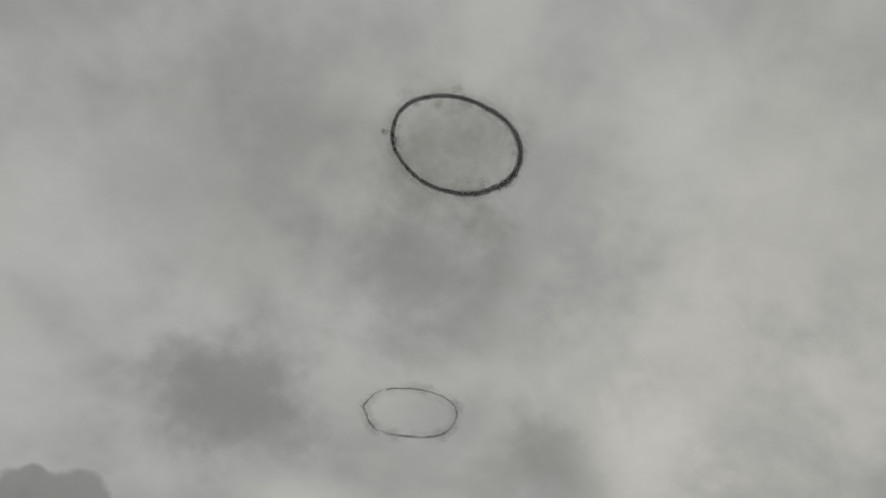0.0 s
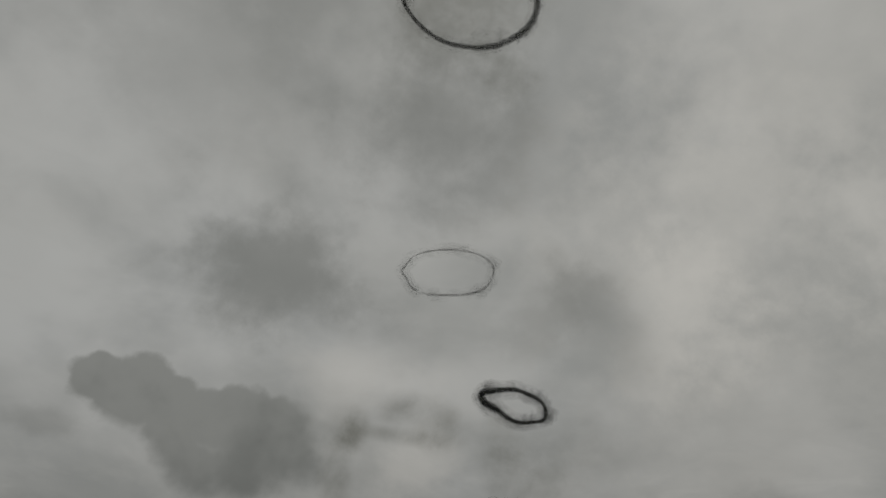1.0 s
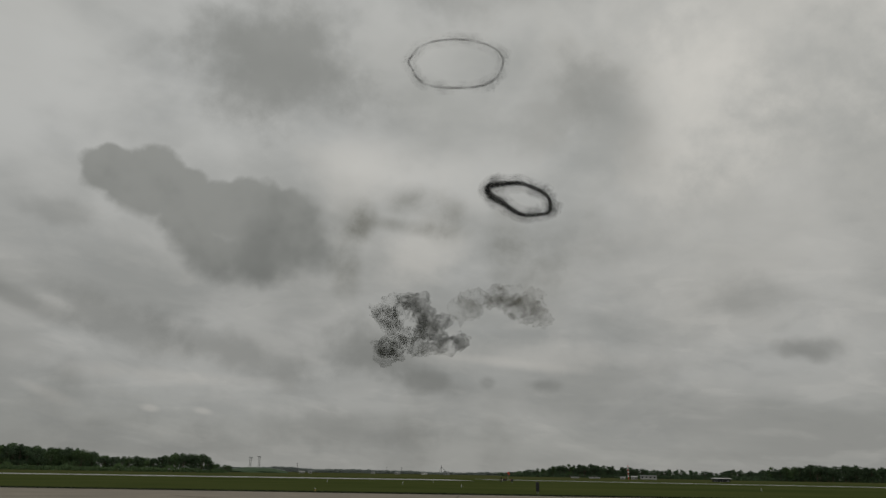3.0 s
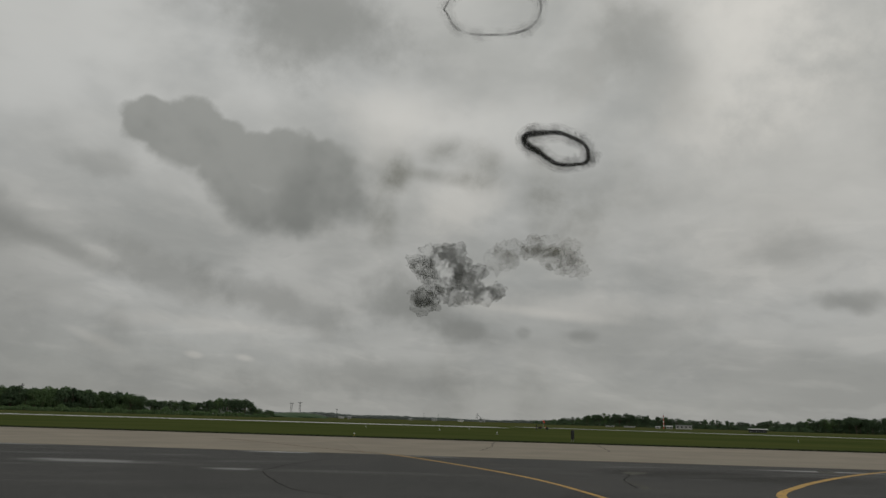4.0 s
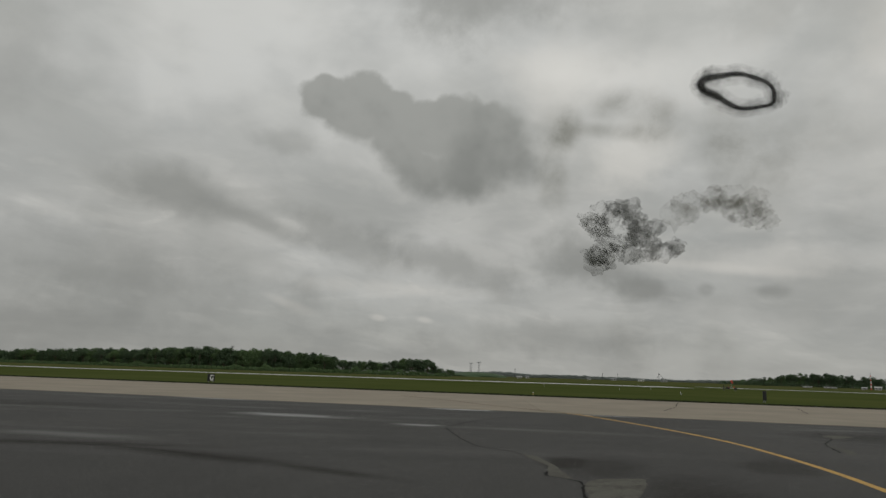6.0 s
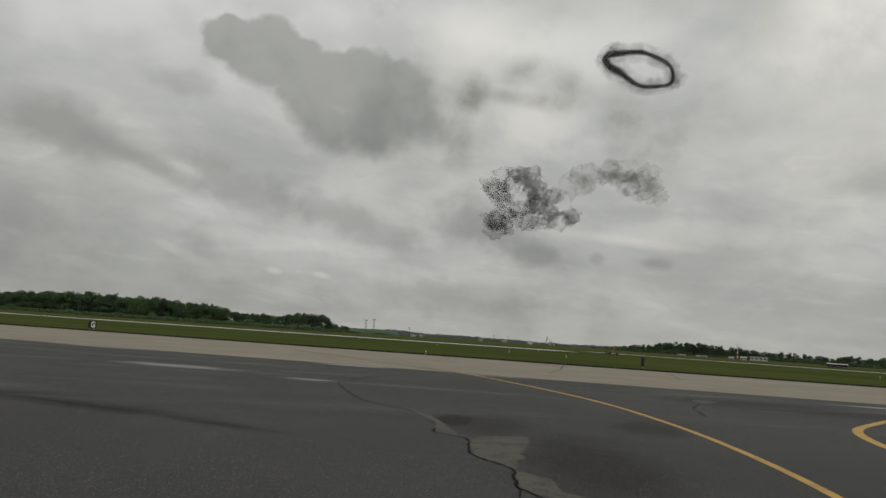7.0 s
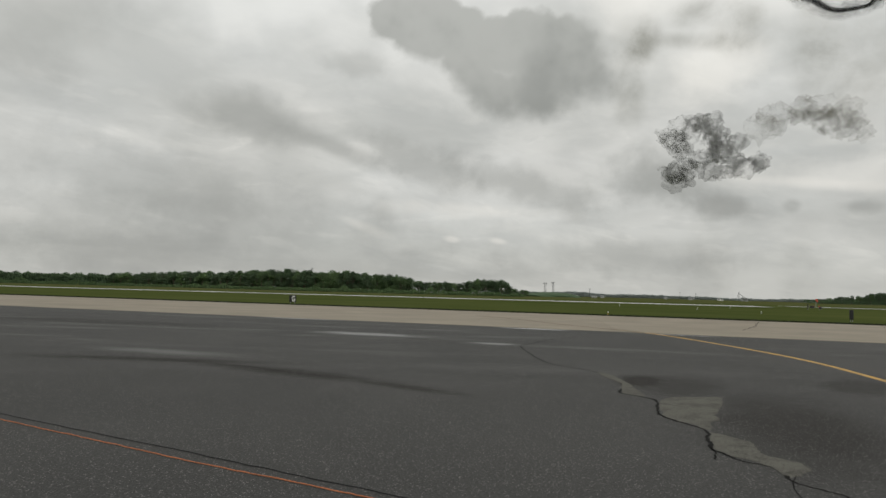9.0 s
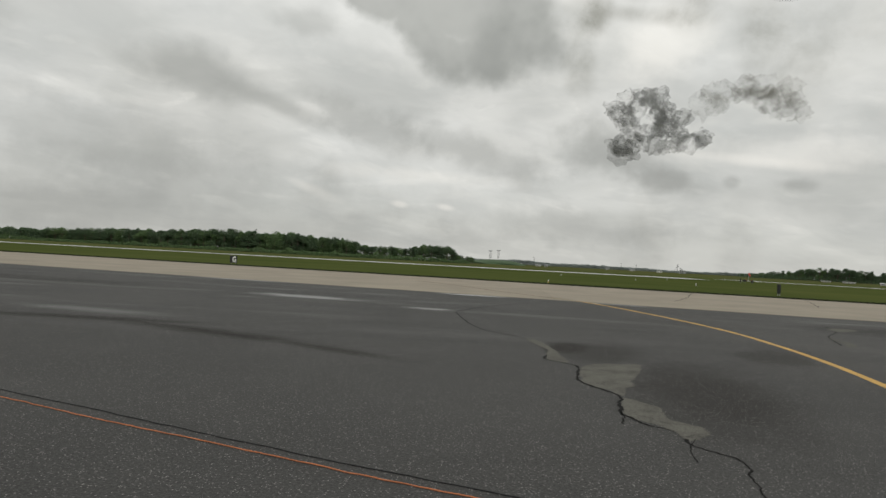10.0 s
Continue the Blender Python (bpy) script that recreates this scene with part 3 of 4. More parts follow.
for k in range(12):
    p = dense_shape(random.uniform(0, 2 * math.pi)) * random.uniform(0.95, 1.15)
    s = R3 * random.uniform(0.14, 0.26)
    lobes.append((p.x, p.y, p.z + random.uniform(-1, 2), s, s, s))
billows("fringe", lobes, (1.0, 0.75, 0.5), FRINGE, ring3, 0.5)

# the two low clouds of smoke
DENSE = smoke("dark_smoke", (0.26, 0.265, 0.255), 0.25, 0.26, 0.28, 0.70, 8, 0.3)
BROWN = smoke("brownish_smoke", (0.30, 0.29, 0.25), 0.13, 0.20, 0.30, 0.72, 8, 0.3)


def smoke_cloud(b0, h0, d, regions, count, size, mat, label, seed, gaps):
    """Billows heaped over rounded regions (across, up, half-width, half-height, in degrees), with gaps torn between them."""
    rnd = random.Random(seed)
    c = towards(b0, h0, d)
    ob = thing("smoke_cloud", c.x, c.y, c.z, -b0, label, "smoke", "smoke clouds")
    k = d * math.pi / 180
    weights = [r[2] * r[3] for r in regions]
    lobes = []
    while len(lobes) < count:
        px, pz, rx, rz = rnd.choices(regions, weights)[0]
        a, r = rnd.uniform(0, 2 * math.pi), rnd.random() ** 0.5
        x, z = px + math.cos(a) * r * rx, pz + math.sin(a) * r * rz
        if noise.noise((x * 0.9, z * 0.9, seed * 1.7)) < gaps:
            continue
        q = size * k * rnd.uniform(0.5, 1.2)
        lobes.append((x * k, rnd.gauss(0, 0.8) * k, z * k, q, q, q * 0.85))
    billows("billow", lobes, (1.0,), mat, ob, 0.75, 1.9)
    return ob


smoke_cloud(11.2, 10.7, 268, [(-0.9, 1.0, 2.3, 1.5), (0.3, -0.5, 2.1, 1.3), (-1.6, -1.4, 1.2, 1.0), (1.4, 1.3, 1.0, 1.1), (1.3, 0.3, 1.1, 1.1), (2.2, -1.0, 0.8, 0.45), (3.0, -0.8, 0.5, 0.4)],
            56, 0.66, DENSE, "dark grey billowing smoke cloud, ragged and see-through", 11, -0.75)
smoke_cloud(18.2, 11.8, 262, [(-2.8, 0.9, 0.8, 0.6), (-1.5, 1.2, 0.9, 0.6), (0.0, 1.4, 1.0, 0.7), (1.2, 0.9, 0.9, 0.8), (1.9, 0.0, 0.8, 0.9), (1.8, -1.0, 0.7, 0.8), (1.5, -1.7, 0.5, 0.4)],
            28, 0.85, BROWN, "thin brownish smoke cloud curling over", 12, -0.6)

# ======================= paint, cracks and cables on the apron =======================


def wander(points, steps, rough, seed):
    """A way through a few points, broken up into small turns."""
    way = spline([(x, y, 0) for x, y in points], steps)
    return [p + Vector((noise.fractal((p.x * 3 + seed, p.y * 3, 0), 0.8, 2.0, 5), noise.fractal((p.x * 3, p.y * 3 + seed, 5), 0.8, 2.0, 5), 0)) * rough for p in way]


lead = spline([(x, y, 0) for x, y in ((2.7, 38.0), (4.6, 33.6), (6.0, 27.6), (6.85, 22.0), (6.9, 17.4), (6.55, 13.2), (5.8, 9.0), (4.4, 4.0), (2.0, -3.0))], 14)
tagged(ribbon("painted_line", lead, lambda f: 0.24 - 0.08 * min(1, f * 2), 0.004, YELLOW, None, 0.12), "worn yellow guide line curving over the apron", "line", "guide lines", "structure")
lead = spline([(x, y, 0) for x, y in ((9.2, 9.0), (10.2, 13.5), (11.9, 17.3), (14.4, 20.1), (17.3, 22.8), (21.2, 26.0), (26.0, 29.4))], 14)
tagged(ribbon("painted_line", lead, 0.24, 0.004, YELLOW, None, 0.12), "worn yellow guide line bending towards the taxiway", "line", "guide lines", "structure")

FADED = plain("faded_line", (0.13, 0.085, 0.055), 0.85, 0, 0.3, 2.0)
lead = spline([(x, y, 0) for x, y in ((3.2, 36.6), (1.9, 38.9), (0.1, 42.4), (-2.0, 47.2), (-5.5, 53.5))], 12)
tagged(ribbon("painted_line", lead, 0.22, 0.012, FADED, None, 0.2), "faded brown guide line crossing the concrete", "line", "guide lines", "structure")


def flat_crack(points, width, seed, label):
    """A crack as one flat ragged ribbon, coloured near-black for the shade in its depth."""
    way = wander(points, 16, 0.05, seed)
    ob = tagged(new("crack"), label, "crack", "cracks in the apron", "structure")
    ribbon("bed", way, width, 0.003, CRACK, ob, 1.2, seed)
    return ob


flat_crack([(-0.95, 23.2), (-0.83, 22.0), (-0.4, 19.2), (0.07, 17.4), (0.89, 16.2), (1.31, 14.1), (1.17, 12.8), (1.47, 12.4), (1.64, 11.86), (1.53, 11.05), (1.53, 10.43), (1.77, 9.92), (1.88, 9.46), (1.76, 8.6), (1.77, 8.19), (1.94, 7.86),
           (2.15, 7.51), (2.18, 7.02), (2.32, 6.8), (2.46, 6.61), (2.41, 6.25), (2.28, 5.53), (2.1, 4.6), (2.2, 3.0)],
          lambda f: 0.018 + 0.026 * min(1, max(0, (0.85 - f) * 4)), 3, "long ragged dark crack in the asphalt")
flat_crack([(11.75, 26.9), (11.0, 24.2), (10.2, 22.6), (9.6, 21.4), (8.85, 18.9)], lambda f: 0.045, 9, "ragged dark crack in the asphalt")
flat_crack([(-11.5, 14.6), (-8.3, 14.9), (-6.3, 14.4), (-4.2, 13.3), (-3.0, 13.1)], lambda f: 0.03 * math.sin(f * 3.14), 14, "faint dark seam in the asphalt")
flat_crack([(-6.5, 26.0), (-3.6, 24.4), (-1.2, 23.4), (-0.2, 26.5), (1.0, 29.5), (2.6, 32.0)], lambda f: 0.05, 21, "faint seam of an old asphalt patch")
flat_crack([(1.75, 8.6), (1.72, 8.2), (1.66, 7.8)], lambda f: 0.018, 25, "short side crack in the asphalt")
flat_crack([(2.3, 7.3), (2.1, 6.9), (2.05, 6.4)], lambda f: 0.012, 27, "short side crack in the asphalt")
# slab cracks: flat ribbons in the same painted shade
for seed, points in ((31, [(10.0, 41.3), (12.3, 48.0), (15.5, 59.2)]), (33, [(24.3, 60.2), (22.0, 53.0), (18.8, 44.0)])):
    ob = tagged(new("crack"), "thin dark crack across the concrete slabs", "crack", "cracks in the taxiway", "structure")
    ribbon("bed", wander(points, 12, 0.12, seed), 0.05, 0.012, CRACK, ob, 0.8, seed)


def spall(points, seed, label):
    """An area where the top layer has broken away along a crack: a shallow, gritty bed of pale stone."""
    loop = wander(points + points[:1], 14, 0.06, seed)[:-1]
    mid = sum(loop, Vector()) / len(loop)
    verts, faces = [], []
    for k, f in enumerate((1.0, 0.8, 0.55, 0.25)):
        for p in loop:
            q = mid + (p - mid) * f
            verts.append((q.x, q.y, 0.0025 + 0.004 * (0.5 + 0.5 * noise.noise((q.x * 9, q.y * 9, seed))) * (k > 0)))
    n = len(loop)
    for k in range(3):
        for i in range(n):
            j = (i + 1) % n
            faces.append((k * n + i, k * n + j, (k + 1) * n + j, (k + 1) * n + i))
    faces.append(tuple(range(3 * n, 4 * n)))
    return tagged(mesh_object("spalled_patch", verts, faces, SPALL), label, "patch", "spalled patches", "structure")


spall([(1.56, 11.05), (1.66, 11.86), (1.94, 12.42), (2.4, 12.65), (2.75, 12.75), (2.62, 12.0), (2.4, 11.2), (2.2, 10.4), (2.06, 9.9), (1.92, 9.5), (1.78, 9.9), (1.56, 10.43)], 2, "pale spalled stone patch beside the crack")
spall([(1.92, 9.4), (2.1, 9.2), (2.22, 8.9), (2.2, 8.3), (2.5, 7.8), (2.36, 7.4), (2.2, 7.2), (2.16, 7.5), (1.96, 7.85), (1.79, 8.2), (1.78, 8.6)], 4, "pale spalled stone patch beside the crack")
spall([(0.92, 16.15), (1.1, 16.0), (1.28, 15.4), (1.5, 13.6), (1.52, 12.6), (1.46, 12.45), (1.2, 12.85), (1.33, 14.1)], 6, "narrow pale spalled strip beside the crack")
spall([(10.9, 23.9), (11.3, 25.4), (12.1, 25.6), (12.0, 24.9), (11.3, 24.2)], 8, "pale spalled stone patch beyond the yellow line")
spall([(9.5, 21.3), (9.2, 19.6), (8.9, 18.7), (9.2, 18.9), (9.5, 20.0)], 10, "narrow pale spalled strip beyond the yellow line")
spall([(20.2, 26.6), (20.9, 28.0), (21.5, 27.8), (20.8, 26.5)], 12, "pale spalled stone patch near the taxiway")


def cable(points, radius, mat, label, seed):
    way = wander(points, 20, 0.02, seed)
    verts, faces, n = [], [], 8
    for i, p in enumerate(way):
        d = (way[min(i + 1, len(way) - 1)] - way[max(i - 1, 0)]).normalized()
        side = Vector((-d.y, d.x, 0))
        lift = radius * (1 + 0.5 * max(0, noise.noise((p.x * 1.5, p.y * 1.5, seed))))
        for k in range(n):
            b = 2 * math.pi * k / n
            q = p + side * math.cos(b) * radius
            verts.append((q.x, q.y, lift + math.sin(b) * radius))
        if i:
            s0 = (i - 1) * n
            for k in range(n):
                l = (k + 1) % n
                faces.append((s0 + k, s0 + n + k, s0 + n + l, s0 + l))
    faces += [tuple(range(n - 1, -1, -1)), tuple(range(len(verts) - n, len(verts)))]
    return tagged(mesh_object("cable", verts, faces, mat, None, True), label, "cable", "cables on the apron")


cable([(-9.5, 9.4), (-6.6, 7.95), (-4.61, 7.04), (-3.07, 6.36), (-1.84, 5.86), (-0.81, 5.41), (0.16, 5.03), (2.0, 4.2), (4.5, 2.9)], 0.0055, ORANGE, "orange rubber cable lying on the asphalt", 1)
cable([(-9.8, 9.85), (-6.9, 8.3), (-4.85, 7.38), (-3.25, 6.69), (-1.93, 6.1), (-0.86, 5.63), (0.47, 5.11), (2.2, 4.4), (4.7, 3.2)], 0.0055, BLACK, "black rubber cable lying on the asphalt", 2)

# ======================= signs and lights of the airfield =======================


def airfield_sign(x, y, turn, w, h, label, text=""):
    ob = thing("airfield_sign", x, y, -0.02, turn, label, "sign", "airfield signs")
    for s in (-1, 1):
        part("leg", rod((s * w * 0.32, 0, 0), (s * w * 0.32, 0, 0.25), 0.03), STEEL, ob)
    part("cabinet", box(-w / 2, w / 2, -0.11, 0.11, 0.2, 0.2 + h, 0.02), SIGN_BLACK, ob)
    part("frame", box(-w / 2 - 0.012, w / 2 + 0.012, -0.05, 0.05, 0.188, 0.212 + h, 0.01), SIGN_BLACK, ob)
    if text:
        face = bpy.data.curves.new("letter", "FONT")
        face.body, face.size, face.align_x, face.extrude, face.offset = text, h * 1.12, "CENTER", 0.004, 0.02
        tmp = new("letter", face)
        me = bpy.data.meshes.new_from_object(tmp.evaluated_get(bpy.context.evaluated_depsgraph_get()))
        bpy.data.objects.remove(tmp)
        me.materials.clear()
        me.materials.append(WHITE)
        let = new("letter", me)
        let.parent = ob
        let.matrix_basis = pose(w * 0.1, -0.117, 0.2 + h * 0.1, 90) @ Matrix.Diagonal((0.66, 1, 1, 1))
        tagged(let, "white capital letter")
    return ob


airfield_sign(-27.4, 75.5, 20, 0.70, 0.72, "black airfield sign with a white letter on the grass", "G")
airfield_sign(25.6, 68.6, 10, 0.26, 0.82, "black airfield sign seen nearly edge-on in the grass")
airfield_sign(53.0, 165.0, 70, 0.6, 0.95, "small dark airfield sign far across the grass")
airfield_sign(56.5, 168.0, 40, 0.8, 0.5, "small dark airfield sign far across the grass")
airfield_sign(62.0, 190.0, 30, 1.2, 0.5, "small dark airfield sign far across the grass")


def edge_light(x, y, mat, label):
    ob = thing("edge_light", x, y, -0.02, 0, label, "light", "edge lights")
    part("stem", rod((0, 0, 0), (0, 0, 0.22), 0.03, 0.025), mat, ob)
    part("base", rod((0, 0, 0), (0, 0, 0.03), 0.14), STEEL, ob)
    bm = rod((0, 0, 0.22), (0, 0, 0.27), 0.05, 0.045, 10)
    bmesh.ops.create_uvsphere(bm, u_segments=10, v_segments=5, radius=0.045, matrix=pose(0, 0, 0.27))
    part("lens", bm, WHITE, ob)
    return ob


edge_light(4.9, 67.6, YELLOW, "low yellow edge light beside the taxiway")
for x, y in ((21.9, 118), (26.0, 98), (34.0, 150), (-106, 178), (70.0, 97), (12.0, 138)):
    edge_light(x, y, PALE, "small white edge light in the grass")


# ======================= trees =======================
LEAF_SHAPE = [(-0.5, 0, -0.3), (0.5, 0.1, -0.3), (0.05, 0, 0.55), (0.0, 0.5, 0.05)]


def tree_meshes(seed, tall, wide, clumps, lobes):
    """Trunk with limbs, and a crown of many small leaf clumps; one metre stands for the tree's height."""
    rnd = random.Random(seed)
    bm = bmesh.new()
    rod((0, 0, 0), (0.01, 0, 0.45), 0.022, 0.014, 7, bm)
    rod((0.01, 0, 0.45), (0.0, 0.02, 0.85), 0.014, 0.004, 6, bm)
    heads = []
    for k in range(lobes):
        a, h = rnd.uniform(0, 6.28), rnd.uniform(0.28, 0.86)
        r = wide * rnd.uniform(0.25, 0.8) * math.sin(min(1, (1.05 - h) * 1.9) * 1.57)
        c = Vector((math.cos(a) * r, math.sin(a) * r, h))
        heads.append((c, rnd.uniform(0.09, 0.17) * (0.8 + wide)))
        rod((0, 0, h * 0.65), c, 0.008, 0.003, 5, bm)
    heads.append((Vector((0, 0, 0.86)), 0.12))
    trunk = bpy.data.meshes.new("trunk")
    bm.to_mesh(trunk)
    bm.free()
    trunk.materials.append(BARK)
    verts, faces = [], []
    for k in range(clumps):
        c, r = heads[k % len(heads)]
        v = Vector((rnd.gauss(0, 1), rnd.gauss(0, 1), rnd.gauss(0, 1))).normalized() * r * rnd.uniform(0.55, 1.12)
        v.z *= 0.8
        turn = Euler((rnd.uniform(0, 6), rnd.uniform(0, 6), rnd.uniform(0, 6))).to_matrix()
        s, start = rnd.uniform(0.022, 0.05), len(verts)
        verts += [c + v + turn @ Vector(p) * s for p in LEAF_SHAPE]
        faces += [(start, start + 1, start + 2), (start, start + 3, start + 2), (start + 1, start + 3, start + 2), (start, start + 1, start + 3)]
    crown = bpy.data.meshes.new("crown")
    crown.from_pydata(verts, [], faces)
    crown.materials.append(LEAF_DARK)
    return trunk, crown


KINDS = [tree_meshes(40 + k, 1, w, 1500, n) for k, (w, n) in enumerate(((0.34, 13), (0.42, 15), (0.28, 12), (0.5, 16), (0.38, 14)))]
FRESH = []
for trunk, crown in KINDS:
    c = crown.copy()
    c.materials[0] = LEAF_FRESH
    FRESH.append((trunk, c))


def tree(x, y, h, kinds, k, turn, stretch, label, group):
    ob = thing("tree", x, y, -0.02, turn, label, "tree", group)
    ob.scale = (h * stretch, h * stretch, h)
    for name, me in zip(("trunk", "crown"), kinds[k]):
        p = new(name, me)
        p.parent = ob
    return ob


def wood(rows, group, seed, step, kinds_pick, labels):
    """Trees along a stretch of wood's edge: rows of bearing, distance, top height in degrees."""
    rnd = random.Random(seed)
    b = rows[0][0]
    while b < rows[-1][0]:
        dist = float(np.interp(b, [r[0] for r in rows], [r[1] for r in rows]))
        top = float(np.interp(b, [r[0] for r in rows], [r[2] for r in rows]))
        for depth in range(2):
            d = dist + depth * 16 + rnd.uniform(-6, 6)
            bb = b + rnd.uniform(-0.4, 0.4) * step
            h = max(3.0, (d * math.tan(radians(top)) + 1.6)) * rnd.uniform(0.86, 1.06)
            fresh = kinds_pick(rnd)
            tree(d * math.sin(radians(bb)), d * math.cos(radians(bb)), h, FRESH if fresh else KINDS, rnd.randrange(5), rnd.uniform(0, 360), rnd.uniform(0.85, 1.3) * (1.0 if h > 10 else 1.25), labels[int(fresh)], group)
        b += step * rnd.uniform(0.75, 1.25)


wood([(-44, 900, 0.72), (-35.3, 860, 0.72), (-32, 820, 0.84), (-28.5, 760, 1.08), (-24.7, 690, 1.25), (-20.8, 630, 1.46), (-16.7, 590, 1.5), (-12.4, 570, 1.34), (-10.4, 565, 0.98), (-8.9, 560, 0.86), (-7.1, 555, 0.85), (-5.85, 550, 1.12), (-4.1, 545, 1.2), (-3.5, 545, 0.95), (-3.2, 560, 0.5), (-1.95, 600, 0.36)],
     "trees of the near wood", 3, 0.42, lambda r: r.random() < 0.4, ("dark green broadleaf tree at the wood's edge", "fresh green broadleaf tree at the wood's edge"))
wood([(18.0, 1000, 0.2), (19.5, 980, 0.36), (22.4, 960, 0.8), (24.4, 950, 0.9), (26.0, 940, 0.8), (28.3, 930, 0.56), (30.3, 930, 0.58), (31.8, 920, 0.52), (33.2, 920, 0.36), (33.8, 800, 0.62), (34.4, 800, 0.72), (35.0, 800, 0.5), (36.8, 780, 0.82), (39.5, 760, 1.02), (42.0, 760, 0.98), (52.0, 760, 0.9)],
     "trees of the far wood", 4, 0.42, lambda r: r.random() < 0.15, ("dark green broadleaf tree in the far wood", "green broadleaf tree in the far wood"))


def clump_field(name, spots, mat, label, category, parent=None):
    """Very many leafy clumps joined as one: (x, y, z, size)."""
    rnd = random.Random(77)
    verts, faces = [], []
    for x, y, z, s in spots:
        turn = Euler((rnd.uniform(-0.6, 0.6), rnd.uniform(-0.6, 0.6), rnd.uniform(0, 6.28))).to_matrix()
        start = len(verts)
        verts += [Vector((x, y, z)) + turn @ Vector(p) * s for p in LEAF_SHAPE]
        faces += [(start, start + 1, start + 2), (start, start + 3, start + 2), (start + 1, start + 3, start + 2)]
    return tagged(mesh_object(name, verts, faces, mat, parent), label, category, kind="stuff")


rnd = random.Random(9)
# shrubs in front of the near wood
spots = []
for k in range(9000):
    b = rnd.uniform(-44, -2.2)
    dist = float(np.interp(b, (-44, -28, -16, -3), (850, 700, 555, 525))) + rnd.uniform(-22, 8)
    h = (2.2 + 3.4 * noise.noise((b * 0.9, 2.0, 0)) ** 2 * 4) * (0.6 if b > -4 else 1.0)
    spots.append((dist * math.sin(radians(b)), dist * math.cos(radians(b)), rnd.uniform(0, 1) ** 0.7 * min(h, 5.5), rnd.uniform(0.7, 1.5)))
clump_field("shrubs", spots, LEAF_FRESH, "band of green shrubs along the wood's edge", "shrubs")
# low scrub under the far wood
spots = []
for k in range(5000):
    b = rnd.uniform(17.5, 52)
    dist = float(np.interp(b, (17, 33, 34, 52), (985, 915, 790, 745))) + rnd.uniform(-15, 8)
    spots.append((dist * math.sin(radians(b)), dist * math.cos(radians(b)), rnd.uniform(0, 4), rnd.uniform(0.9, 1.8)))
clump_field("shrubs", spots, LEAF_DARK, "dark scrub along the foot of the far wood", "shrubs")
# dense wood behind the front trees
spots = []
for k in range(24000):
    near = k % 5 > 1
    b = rnd.uniform(-44, -11) if near else rnd.uniform(18.5, 52)
    dist = (float(np.interp(b, (-44, -28, -16, -11), (905, 790, 620, 600))) if near else float(np.interp(b, (18, 33, 34, 52), (1010, 945, 830, 790)))) + rnd.uniform(0, 25)
    top = float(np.interp(b, (-44, -32, -24.7, -16.7, -12, -11), (0.62, 0.74, 1.12, 1.36, 1.2, 0.9))) if near else float(np.interp(b, (18.5, 22.4, 24.4, 26, 28.3, 32.5, 33.2, 36, 39, 52), (0.15, 0.55, 0.62, 0.52, 0.3, 0.28, 0.15, 0.5, 0.85, 0.75)))
    h = dist * math.tan(radians(top)) * (1 + 0.18 * noise.noise((b * 3.1, 0.3, 0)))
    spots.append((dist * math.sin(radians(b)), dist * math.cos(radians(b)), rnd.uniform(0.05, 1) * h, rnd.uniform(1.6, 3.0)))
clump_field("far_woods", spots, LEAF_DARK, "dense dark green wood behind the front trees", "wood")
# the wooded skyline all round, with distance haze put into its leaf colour
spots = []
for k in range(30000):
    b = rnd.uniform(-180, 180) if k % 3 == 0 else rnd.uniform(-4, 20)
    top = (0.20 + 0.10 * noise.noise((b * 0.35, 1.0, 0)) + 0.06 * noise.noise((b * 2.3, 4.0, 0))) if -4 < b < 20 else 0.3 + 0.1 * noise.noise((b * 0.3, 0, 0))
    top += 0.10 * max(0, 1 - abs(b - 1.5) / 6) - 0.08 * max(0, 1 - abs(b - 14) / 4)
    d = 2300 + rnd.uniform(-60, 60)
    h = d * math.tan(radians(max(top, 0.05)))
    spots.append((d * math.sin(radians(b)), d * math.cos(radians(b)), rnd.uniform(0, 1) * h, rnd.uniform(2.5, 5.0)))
clump_field("far_woods", spots, LEAF_HAZED, "wooded skyline around the airfield, its leaves coloured pale for haze", "wood")

# ======================= masts and buildings on the skyline =======================


def polar(b, d):
    return d * math.sin(radians(b)), d * math.cos(radians(b))


def lattice_tower(b, d, h, w, label):
    x, y = polar(b, d)
    ob = thing("tower", x, y, -0.02, -b, label, "tower", "twin towers")
    for sx in (-1, 1):
        for sy in (-1, 1):
            part("leg", rod((sx * w, sy * w, 0), (sx * w * 0.8, sy * w * 0.8, h), 0.16, 0.12, 6), DARK_STEEL, ob)
    for k in range(7):
        z0, z1 = h * k / 7, h * (k + 1) / 7
        for s in (-1, 1):
            part("brace", rod((-w * s, -w, z0), (w * s, -w, z1), 0.09, None, 5), DARK_STEEL, ob)
    part("platform", box(-w * 2.1, w * 2.1, -w * 1.6, w * 1.6, h, h + 0.5, 0.08), STEEL, ob)
    for s in (-1, 0, 1):
        part("lamp", box(s * w * 1.4 - 0.3, s * w * 1.4 + 0.3, -0.4, 0.3, h + 0.5, h + 1.1, 0.1), STEEL, ob)
    return ob


lattice_tower(-0.62, 800, 14.0, 1.0, "dark lattice tower with a platform on top")
lattice_tower(0.0, 800, 15.0, 1.0, "dark lattice tower with a platform on top, the taller")


